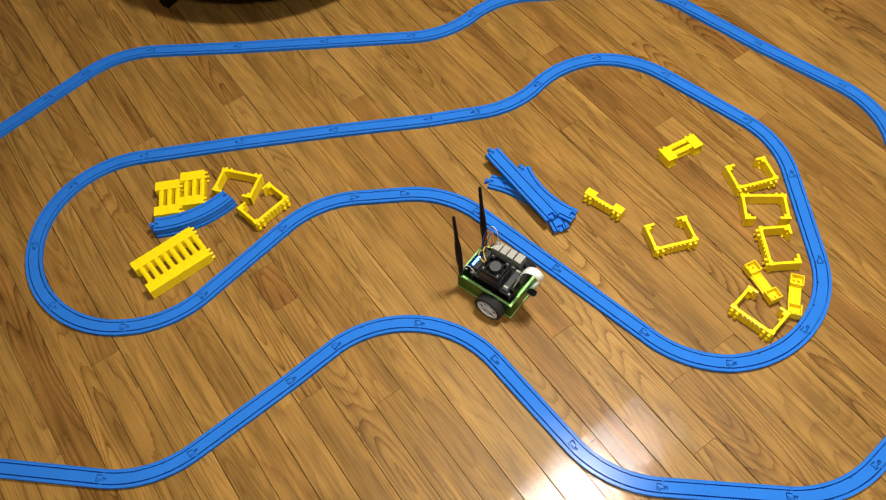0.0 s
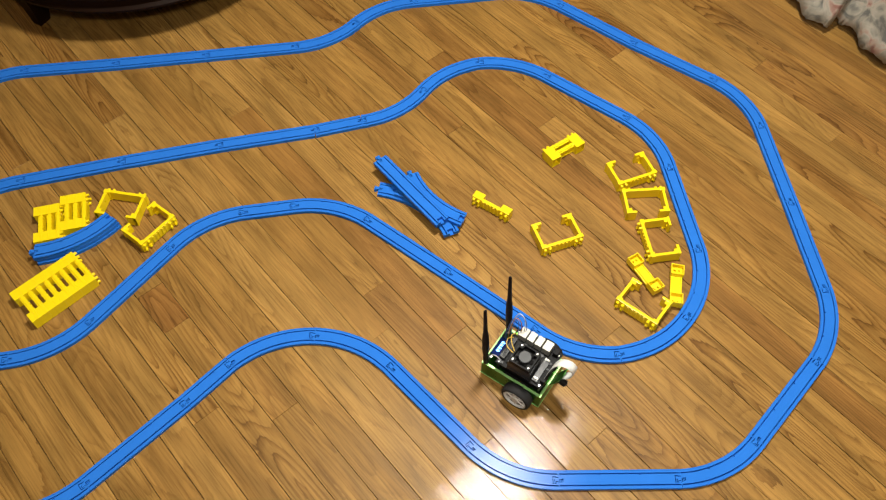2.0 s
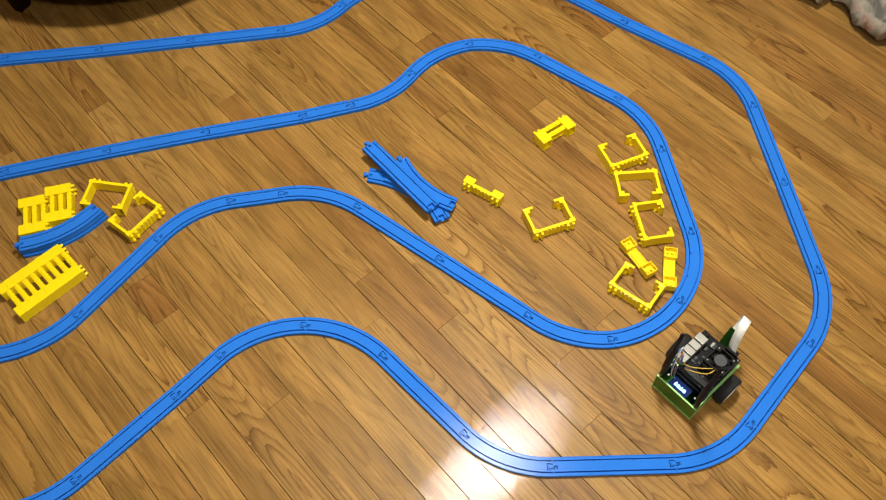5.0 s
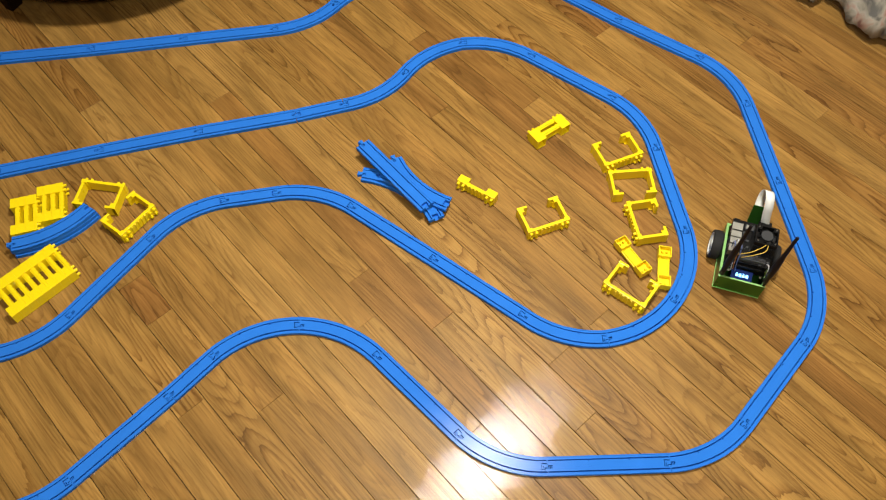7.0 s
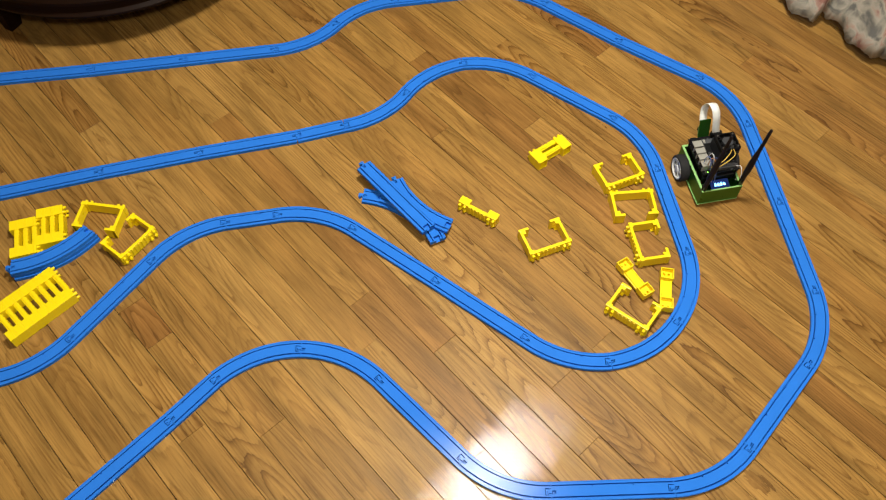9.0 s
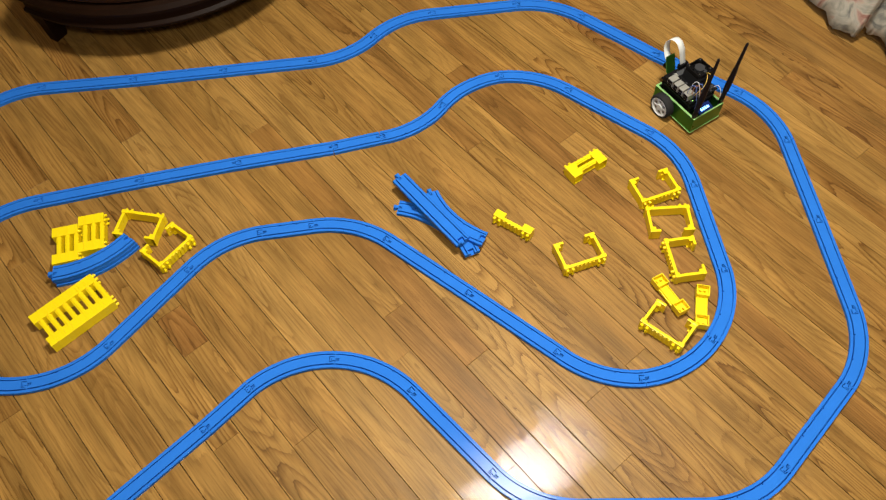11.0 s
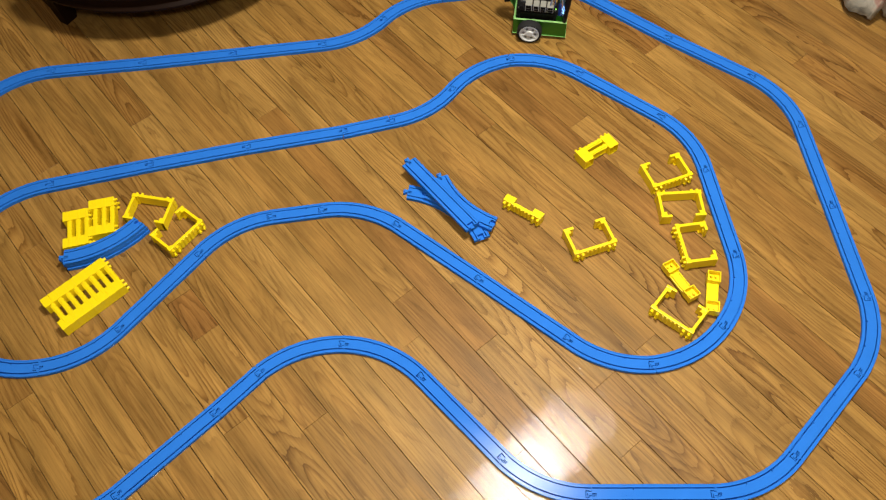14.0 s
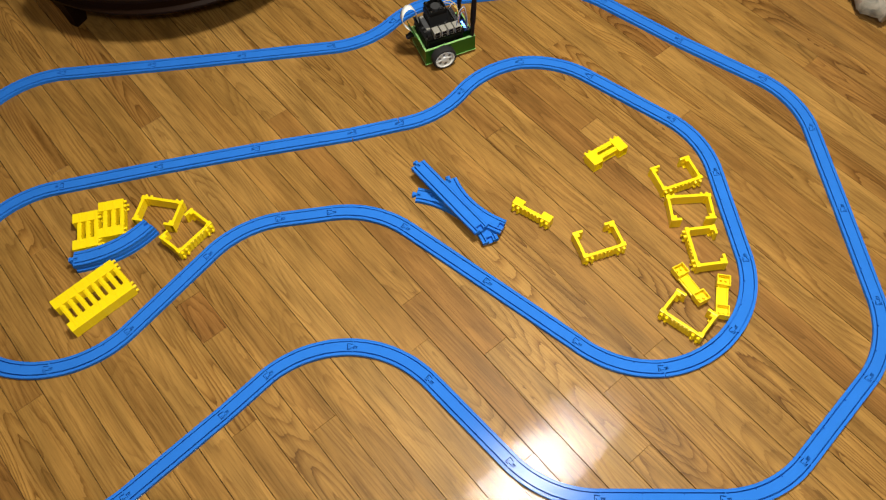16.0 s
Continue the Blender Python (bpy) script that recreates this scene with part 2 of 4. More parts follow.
def cyl(bm, r, h, m, seg=24, r2=None):
    """A cylinder from z 0 to h of the pose m."""
    bmesh.ops.create_cone(bm, cap_ends=True, segments=seg, radius1=r, radius2=r if r2 is None else r2, depth=h, matrix=m @ Matrix.Translation((0, 0, h / 2)))
    return bm


def revolve(profile, seg=32, m=None):
    """A solid of revolution about z from (radius, z) pairs, closed where the radius is nought."""
    bm = bmesh.new()
    rings = []
    for r, z in profile:
        if r < 1e-6:
            rings.append([bm.verts.new((0, 0, z))])
        else:
            rings.append([bm.verts.new((r * math.cos(2 * math.pi * k / seg), r * math.sin(2 * math.pi * k / seg), z)) for k in range(seg)])
    for a, b in zip(rings, rings[1:]):
        for k in range(seg):
            j = (k + 1) % seg
            if len(a) == 1 and len(b) == 1:
                continue
            if len(a) == 1:
                bm.faces.new((a[0], b[k], b[j]))
            elif len(b) == 1:
                bm.faces.new((a[k], a[j], b[0]))
            else:
                bm.faces.new((a[k], a[j], b[j], b[k]))
    bmesh.ops.recalc_face_normals(bm, faces=bm.faces)
    if m:
        bm.transform(m)
    return bm


def tube(points, radius, seg=8, samples=24):
    """A round wire along a smooth line through the points."""
    pts = [Vector(p) for p in points]
    line = []
    n = len(pts)
    for i in range(n - 1):
        p0, p1, p2, p3 = pts[max(i - 1, 0)], pts[i], pts[i + 1], pts[min(i + 2, n - 1)]
        steps = max(2, samples // (n - 1))
        for k in range(steps + (i == n - 2)):
            t = k / steps
            line.append(0.5 * ((2 * p1) + (p2 - p0) * t + (2 * p0 - 5 * p1 + 4 * p2 - p3) * t * t + (3 * p1 - p0 - 3 * p2 + p3) * t ** 3))
    bm = bmesh.new()
    rings = []
    side = Vector((0.31, 0.22, 0.93))
    for i, p in enumerate(line):
        d = (line[min(i + 1, len(line) - 1)] - line[max(i - 1, 0)]).normalized()
        u = d.cross(side).normalized()
        w = d.cross(u)
        rings.append([bm.verts.new(p + radius * (math.cos(a) * u + math.sin(a) * w)) for a in (2 * math.pi * k / seg for k in range(seg))])
    for a, b in zip(rings, rings[1:]):
        for k in range(seg):
            bm.faces.new((a[k], a[(k + 1) % seg], b[(k + 1) % seg], b[k]))
    bm.faces.new(rings[0])
    bm.faces.new(rings[-1])
    bmesh.ops.recalc_face_normals(bm, faces=bm.faces)
    return bm


# ---- room ----
HEAD = radians(-47.3)
ALONG, ACROSS = Vector((math.cos(HEAD), math.sin(HEAD), 0)), Vector((-math.sin(HEAD), math.cos(HEAD), 0))
STRIP, FIRST = 0.0578, 0.5243


def room():
    bm = bmesh.new()
    box(bm, -3.2, 3.0, -2.4, 4.4, -0.10, -0.016)
    fl = tagged(part("floor", bm, GAP), "varnished oak strip floor with narrow dark seams", "floor", kind="structure")
    # walls and ceiling are unseen, added to enclose the floor and bounce light
    for name, b in (("wall_north", (-3.3, 3.1, 4.4, 4.5)), ("wall_south", (-3.3, 3.1, -2.5, -2.4)), ("wall_west", (-3.3, -3.2, -2.4, 4.4)), ("wall_east", (3.0, 3.1, -2.4, 4.4))):
        w = bmesh.new()
        box(w, *b, -0.1, 2.5)
        tagged(part(name, w, WALL), "unseen plain cream wall added to close the room", "wall", kind="structure")
    c = bmesh.new()
    box(c, -3.3, 3.1, -2.5, 4.5, 2.5, 2.6)
    tagged(part("ceiling", c, CEIL), "unseen plain white ceiling added to close the room", "ceiling", kind="structure")
    return fl


FLOOR = room()


# serves the lamp that mirrors in the floor and an added fill lamp
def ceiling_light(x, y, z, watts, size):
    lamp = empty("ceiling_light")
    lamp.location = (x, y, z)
    tagged(lamp, "round opal glass bowl light on a rod, out of view, switched on", "ceiling light", "ceiling lights of the room")
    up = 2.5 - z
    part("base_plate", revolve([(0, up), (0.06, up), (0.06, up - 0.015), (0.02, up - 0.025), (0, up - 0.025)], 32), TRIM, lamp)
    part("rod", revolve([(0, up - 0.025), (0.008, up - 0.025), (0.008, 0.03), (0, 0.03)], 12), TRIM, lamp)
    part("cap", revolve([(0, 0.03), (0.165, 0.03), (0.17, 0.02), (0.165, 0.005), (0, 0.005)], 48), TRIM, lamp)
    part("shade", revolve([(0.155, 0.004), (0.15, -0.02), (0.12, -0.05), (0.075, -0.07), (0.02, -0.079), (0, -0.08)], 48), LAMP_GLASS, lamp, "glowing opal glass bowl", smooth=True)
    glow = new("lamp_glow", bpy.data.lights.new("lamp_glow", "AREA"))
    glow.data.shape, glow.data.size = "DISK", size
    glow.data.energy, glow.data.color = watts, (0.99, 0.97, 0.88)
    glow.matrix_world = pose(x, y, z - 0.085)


ceiling_light(*LAMP, 63.0, 0.30)
# fill lamp added out of view to brighten the near floor; no known fixture
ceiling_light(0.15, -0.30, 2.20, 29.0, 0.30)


# ---- toy railway track ----
TRACK_L, TRACK_R, TRACK_H = 0.2165, 0.2165, 0.0085
JOINTS = {
    "f0": (-1.0485, 1.3908), "f1": (-0.8337, 1.4213), "f2": (-0.6201, 1.4562), "f3": (-0.4067, 1.4912),
    "f4": (-0.2654, 1.5774), "f5": (-0.1240, 1.6638), "f6": (0.0895, 1.6995), "fa": (-1.1874, 1.3004),
    "fb": (-1.2510, 1.2129), "fc": (-1.3783, 1.0377), "i0": (-0.8523, 0.6358), "i1": (-0.7139, 0.7244),
    "i10": (0.5069, 0.9322), "i11": (0.4711, 1.1450), "i12": (0.3873, 1.2880), "i13": (0.2087, 1.4135),
    "i14": (0.0473, 1.4519), "i15": (-0.0863, 1.3545), "i16": (-0.2214, 1.2582), "i17": (-0.3274, 1.2260),
    "i18": (-0.5392, 1.1760), "i19": (-0.7481, 1.1210), "i2": (-0.5898, 0.9005), "i20": (-0.9571, 1.0617),
    "i3": (-0.4526, 0.9940), "i4": (-0.3448, 1.0141), "i5": (-0.1835, 0.9806), "i6": (-0.0081, 0.8559),
    "i7": (0.1666, 0.7302), "i8": (0.3256, 0.6845), "i9": (0.4662, 0.7721), "j1": (-1.0900, 0.9632),
    "j2": (-1.1128, 0.7991), "j3": (-1.0151, 0.6653), "o0": (-0.6401, 0.4021), "o1": (-0.4923, 0.5607),
    "o10": (0.7496, 0.8437), "o11": (0.7223, 1.0591), "o12": (0.6935, 1.2733), "o13": (0.6051, 1.4131),
    "o14": (0.4257, 1.5324), "o15": (0.2515, 1.6609), "o2": (-0.4213, 0.6421), "o3": (-0.2666, 0.7054),
    "o4": (-0.1117, 0.6417), "o5": (0.0428, 0.4905), "o6": (0.1972, 0.4352), "o7": (0.4144, 0.4443),
    "o8": (0.5607, 0.5193), "o9": (0.7032, 0.6826), "oa": (-0.7916, 0.3350), "oz": (-1.0081, 0.3312),
}


def rail_mesh(name, length, bend=0):
    """A moulded rail as stepped cells: two wheel grooves, a hooked tongue at its start, the socket for the next one's tongue at its end.
    Its middle lies at the origin and it runs along x. bend: 0 straight, 1 to the left, -1 to the right."""
    mm, radius = 0.001, TRACK_R
    half = length / 2
    s = 1000 * half
    reach = 9.6
    cut = []  # (s0, s1, w0, w1, height), later ones win
    for w in (-13.5, 13.5):
        cut.append((-s, s, w - 2.1, w + 2.1, 7.8))
    for w in (-10.4, 10.4):
        cut.append((-s + 1.2, s - 1.2, w - 1.2, w + 1.2, 0.9))
    # comb of short slots beside the joint
    cut += [(-s + 0.8, -s + 8.6, 0.2, 1.6, 0.6)] + [(-s + 1.0 + 2.7 * k, -s + 2.5 + 2.7 * k, -5.6 + 0.8 * k, 1.0, 0.6) for k in range(3)]
    # socket
    cut += [(s - 5.2, s + 1, -3.9, 5.3, 0.4), (s - 10.8, s - 4.2, -6.8, 6.2, 0.4)]
    for q in (-s / 3, s / 3):
        cut.append((q - 1.3, q + 1.3, 7.0, 9.4, 3.4))
        cut.append((q - 0.8, q + 0.8, -9.2, -7.8, 9.2))
    # tongue
    cut += [(-s - reach, -s, -30, 30, 0.0), (-s - 5.0, -s, -2.5, 3.9, 8.3), (-s - reach, -s - 5.0, -5.2, 4.6, 8.3), (-s - 7.9, -s - 6.7, -5.2, 1.0, 3.0)]
    lo = -s - reach
    ss = sorted({lo, s, *(round(min(max(v, lo), s), 3) for c in cut for v in c[:2]), *np.linspace(-s, s, 19 if bend else 3).round(3).tolist()})
    ws = sorted({-17.3, -16.6, 16.6, 17.3, *(v for c in cut for v in c[2:4] if abs(v) < 17.3)})
    ns, nw = len(ss) - 1, len(ws) - 1
    hgt = np.full((ns, nw), 8.5)
    hgt[:, 0] = hgt[:, -1] = 7.9
    for i in range(ns):
        for j in range(nw):
            a, b = (ss[i] + ss[i + 1]) / 2, (ws[j] + ws[j + 1]) / 2
            for s0, s1, w0, w1, h in cut:
                if s0 <= a <= s1 and w0 <= b <= w1:
                    hgt[i, j] = h

    def at(u, w, h):
        u, w, h = u * mm, w * mm, h * mm
        if bend:
            t, v = u / radius, w * bend
            drop = radius * (1 - math.cos(half / radius))
            if abs(t) > half / radius:
                over = (abs(u) - half) * (1 if u > 0 else -1)
                t = half / radius * (1 if u > 0 else -1)
                x, y = (radius - v) * math.sin(t) + over * math.cos(t), radius - (radius - v) * math.cos(t) - drop + over * math.sin(t)
            else:
                x, y = (radius - v) * math.sin(t), radius - (radius - v) * math.cos(t) - drop
            return (x, y * bend, h)
        return (u, w, h)

    verts, faces, known = [], [], {}

    def vid(u, w, h):
        k = (round(u, 3), round(w, 3), round(h, 3))
        if k not in known:
            known[k] = len(verts)
            verts.append(at(u, w, h))
        return known[k]

    def lip(u0, u1, w, inner, h, low=7.3):
        """The overhanging edge of the deck and the set-back wall under it."""
        return [[vid(u0, w, h), vid(u0, w, low), vid(u1, w, low), vid(u1, w, h)],
                [vid(u0, w, low), vid(u0, inner, low), vid(u1, inner, low), vid(u1, w, low)],
                [vid(u0, inner, low), vid(u0, inner, 0), vid(u1, inner, 0), vid(u1, inner, low)]]

    for i in range(ns):
        for j in range(nw):
            a, b, c, d, h = ss[i], ss[i + 1], ws[j], ws[j + 1], hgt[i, j]
            if h > 0:
                faces.append([vid(a, c, h), vid(b, c, h), vid(b, d, h), vid(a, d, h)])
            right = hgt[i + 1, j] if i + 1 < ns else 0.0
            if right != h:
                q = [vid(b, c, h), vid(b, c, right), vid(b, d, right), vid(b, d, h)]
                faces.append(q if h > right else q[::-1])
            up = hgt[i, j + 1] if j + 1 < nw else 0.0
            if j == nw - 1 and h > 0:
                faces.extend(lip(b, a, d, d - 0.3, h))
            elif up != h:
                q = [vid(b, d, h), vid(b, d, up), vid(a, d, up), vid(a, d, h)]
                faces.append(q if h > up else q[::-1])
            if i == 0 and h > 0:
                faces.append([vid(a, d, h), vid(a, d, 0), vid(a, c, 0), vid(a, c, h)])
            if j == 0 and h > 0:
                faces.extend(lip(a, b, c, c + 0.3, h))
    me = bpy.data.meshes.new(name)
    me.from_pydata(verts, [], faces)
    me.update()
    me.materials.append(BLUE)
    return me


RAILS = {
    "S": rail_mesh("straight_rail", TRACK_L - 0.0008),
    "H": rail_mesh("half_rail", TRACK_L / 2 - 0.0008),
    "l": rail_mesh("curved_rail", TRACK_R * math.pi / 4 - 0.0008, 1),
    "r": rail_mesh("curved_rail", TRACK_R * math.pi / 4 - 0.0008, -1),
}
RAIL_SPAN = {"S": TRACK_L - 0.0008, "H": TRACK_L / 2 - 0.0008}
RAIL_SPAN["l"] = RAIL_SPAN["r"] = 2 * TRACK_R * math.sin(math.pi / 8) - 0.0008
RAIL_WORDS = {
    "S": ("track_straight", "straight blue plastic toy railway track on the floor"),
    "H": ("track_half_straight", "short straight blue plastic toy railway track"),
    "l": ("track_curve", "curved blue plastic toy railway track on the floor"),
    "r": ("track_curve", "curved blue plastic toy railway track on the floor"),
}


def rail(kind, p, q, z=0.0, label="", group="blue toy railway tracks", roll=0.0, pitch=0.0):
    """A rail from p to q. kind: S straight, H half straight, l or r a curve to the left or right."""
    d = Vector(q) - Vector(p)
    name, words = RAIL_WORDS[kind]
    ob = new(name, RAILS[kind])
    ob.matrix_basis = pose((p[0] + q[0]) / 2, (p[1] + q[1]) / 2, z, 0, 0, math.degrees(math.atan2(d[1], d[0]))) @ pose(0, 0, 0, roll, pitch)
    if not z:
        # the moulded lengths differ by a hair
        ob.matrix_basis = ob.matrix_basis @ Matrix.Diagonal((min(1.015, max(0.985, (d.length - 0.0002) / RAIL_SPAN[kind])), 1, 1, 1))
    return tagged(ob, label or words, "toy track", group)


def lay_track():
    route = ("i1 S i2 r i3 H i4 r i5 S i6 S i7 l i8 l i9 l i10 S i11 l i12 S i13 l i14 l i15 r i16 H i17 S i18 S i19 S i20 l j1 l j2 l j3 l i0 l i1",
             "oz S oa l o0 S o1 H o2 r o3 r o4 S o5 l o6 S o7 l o8 S o9 l o10 S o11 S o12 l o13 S o14 S o15 l f6 S f5 l f4 r f3 S f2 S f1 S f0 l fa H fb S fc")
    for line in route:
        w = line.split()
        for a, k, b in zip(w[0::2], w[1::2], w[2::2]):
            ob = rail(k, JOINTS[a], JOINTS[b])
            if (a, b) == ("o6", "o7"):
                bm = bmesh.new()
                x = -0.058
                for wide in (2, 3, 2, 3, 3, 2, 3):
                    box(bm, x, x + wide * 0.0012, -0.003, 0.003, 0.0084, 0.0088)
                    x += wide * 0.0012 + 0.0014
                part("embossed_mark", bm, BLUE, ob, "row of small embossed bars")


lay_track()

# spare rails in two loose heaps
HEAP = "spare blue toy tracks"
rail("r", (-0.168, 1.066), (-0.0245, 0.983), 0.0, "spare curved blue plastic track at the bottom of a heap", HEAP)
rail("r", (-0.126, 1.061), (-0.006, 0.948), 0.0088, "spare curved blue plastic track under another in a heap", HEAP)
rail("l", (-0.101, 1.095), (0.020, 0.977), 0.0176, "spare curved blue plastic track lying in a heap", HEAP)
rail("S", (-0.169, 1.127), (-0.0255, 0.965), 0.0264, "spare straight blue plastic track on top of a heap", HEAP)
for k, (dx, dy) in enumerate(((0.002, -0.0015), (0.0005, 0.0005), (-0.001, 0.0))):
    rail("l", (-0.862 + dx, 0.870 + dy), (-0.724 + dx, 0.963 + dy), 0.0088 * k, "spare curved blue plastic track in a neat pile", "piled curved tracks")


# ---- yellow bridge blocks ----
LONG, DEEP, TALL, LOW = 0.091, 0.026, 0.063, 0.0176


def pegs(bm, h):
    for sx in (-1, 1):
        for x in (0.0405, 0.0290):
            for y in (-0.0072, 0.0072):
                cyl(bm, 0.0033, 0.0064, pose(sx * x, y, h - 0.0004), 10, 0.0029)
    for k in range(5):
        x = (k - 2) * 0.0088
        box(bm, x - 0.0020, x + 0.0020, -0.0105, 0.0105, h - 0.0004, h + 0.0018, bevel=0.0004)


def tall_block():
    """An arch-shaped pier block: a studded back, two legs and two feet turned inwards."""
    bm = bmesh.new()
    a, d, h = LONG / 2, DEEP / 2, TALL
    box(bm, -a, a, -d, d, h - 0.0065, h, bevel=0.0008)
    for s in (-1, 1):
        x0, x1 = sorted((s * a, s * (a - 0.0062)))
        box(bm, x0, x1, -d, d, 0.0, h - 0.003, bevel=0.0008)
        x0, x1 = sorted((s * (a + 0.0016), s * (a - 0.0105)))
        box(bm, x0, x1, -d - 0.001, d + 0.001, h - 0.0085, h + 0.0004, bevel=0.0008)
        x0, x1 = sorted((s * (a + 0.001), s * (a - 0.0215)))
        box(bm, x0, x1, -d - 0.001, d + 0.001, 0.0, 0.0058, bevel=0.0008)
        box(bm, *sorted((s * (a - 0.006), s * (a - 0.012))), -d, -d + 0.002, 0.005, 0.013)
        box(bm, *sorted((s * (a - 0.006), s * (a - 0.012))), d - 0.002, d, 0.005, 0.013)
        # pair of clips on the legs' outer side
        cyl(bm, 0.0034, 0.002, Matrix.Translation((s * (a - 0.012), 0, 0.0055)), 12)
    pegs(bm, h)
    return mesh_of("tall_block", bm, YELLOW)


def low_block():
    """A low pier block: two hollow pads joined by a studded bar."""
    bm = bmesh.new()
    a, d, h, w = LONG / 2, DEEP / 2, LOW, 0.0018
    for s in (-1, 1):
        x0, x1 = sorted((s * a, s * (a - 0.0235)))
        box(bm, x0, x1, -d, d, h - 0.006, h, bevel=0.0007)
        box(bm, x0, x1, -d, -d + w, 0, h - 0.006)
        box(bm, x0, x1, d - w, d, 0, h - 0.006)
        box(bm, x0, x0 + w, -d + w, d - w, 0, h - 0.006)
        box(bm, x1 - w, x1, -d + w, d - w, 0, h - 0.006)
        for y in (-0.0045, 0.0045):
            cyl(bm, 0.0028, 0.006, pose((x0 + x1) / 2 + 0.003 * s, y, h - 0.0125), 10)
    box(bm, -a + 0.022, a - 0.022, -d + 0.0015, d - 0.0015, h - 0.0064, h, bevel=0.0006)
    for k in range(2):
        box(bm, -a + 0.022, a - 0.022, -d + 0.003 + 0.017 * k, -d + 0.005 + 0.017 * k, h - 0.0092, h - 0.0060)
    pegs(bm, h)
    return mesh_of("low_block", bm, YELLOW)


TALL_MESH, LOW_MESH = tall_block(), low_block()


def lying(x, y, toward, lift=0.0, tip=0.0):
    """The pose of a block that lies on its side at x, y (the middle of its foot line), its studs pointing toward that heading."""
    t = radians(toward)
    z_axis = Vector((math.cos(t), math.sin(t), 0))
    y_axis = Vector((0, 0, 1))
    x_axis = y_axis.cross(z_axis)
    m = Matrix((x_axis, y_axis, z_axis)).transposed().to_4x4()
    return Matrix.Translation((x, y, DEEP / 2 + 0.001 + lift)) @ m @ pose(0, 0, 0, tip)


def block(mesh, m, words, group="yellow bridge blocks"):
    ob = new("bridge_pier_block", mesh)
    ob.matrix_basis = m
    return tagged(ob, words, "toy block", group)


for bx, by, head, words in (
    (0.225, 0.925, -68.5, "arch-shaped yellow plastic pier block lying on its side"),
    (0.395, 1.096, -67.0, "arch-shaped yellow plastic pier block beside the curved track"),
    (0.403, 1.070, 95.5, "arch-shaped yellow plastic pier block, studs against another block"),
    (0.396, 0.941, -170.0, "arch-shaped yellow plastic pier block lying on its side"),
    (0.361, 0.768, -126.5, "arch-shaped yellow plastic pier block near low blocks"),
    (-0.709, 1.025, 82.0, "arch-shaped yellow plastic pier block next to piled curved tracks"),
    (-0.618, 0.929, -35.5, "arch-shaped yellow plastic pier block touching another arch block"),
):
    t = radians(head)
    block(TALL_MESH, lying(bx - TALL * math.cos(t), by - TALL * math.sin(t), head), words)
for bx, by, head, words in (
    (0.079, 1.022, -122.0, "low yellow plastic pier block lying alone, studs outward"),
):
    t = radians(head)
    block(LOW_MESH, lying(bx - LOW / 2 * math.cos(t), by - LOW / 2 * math.sin(t), head), words)
for bx, by, head, tip in ((0.390, 0.862, -58.7, 0), (0.450, 0.837, -98.8, 0)):
    block(LOW_MESH, pose(bx, by, LOW + 0.0062, 180, tip, head), "upturned low yellow plastic pier block showing its hollow pads")


def block_row(x, y, toward, count, words):
    t = radians(toward)
    stack = empty("bridge_pier_stack")
    stack.matrix_basis = pose(x, y, 0)
    tagged(stack, words, "toy blocks")
    for k in range(count):
        ob = new("block", LOW_MESH)
        ob.parent = stack
        ob.matrix_basis = lying(k * (LOW + 0.0001) * math.cos(t), k * (LOW + 0.0001) * math.sin(t), toward)


block_row(0.2490, 1.1660, 126.0, 2, "pair of joined low yellow plastic pier blocks lying alone")
block_row(-0.8495, 0.7380, 46.2, 8, "eight yellow plastic pier blocks pushed together into a row")
block_row(-0.8820, 0.9340, 16.0, 3, "three yellow plastic pier blocks joined into a short row")
block_row(-0.8350, 0.9650, 15.0, 3, "three joined yellow pier blocks beside another short row")


# ---- robot car ----
ROBOT_L, ROBOT_W, RIM_Z, BASE_Z = 0.1262, 0.0887, 0.0525, 0.0110
WHEEL_R = 0.0295


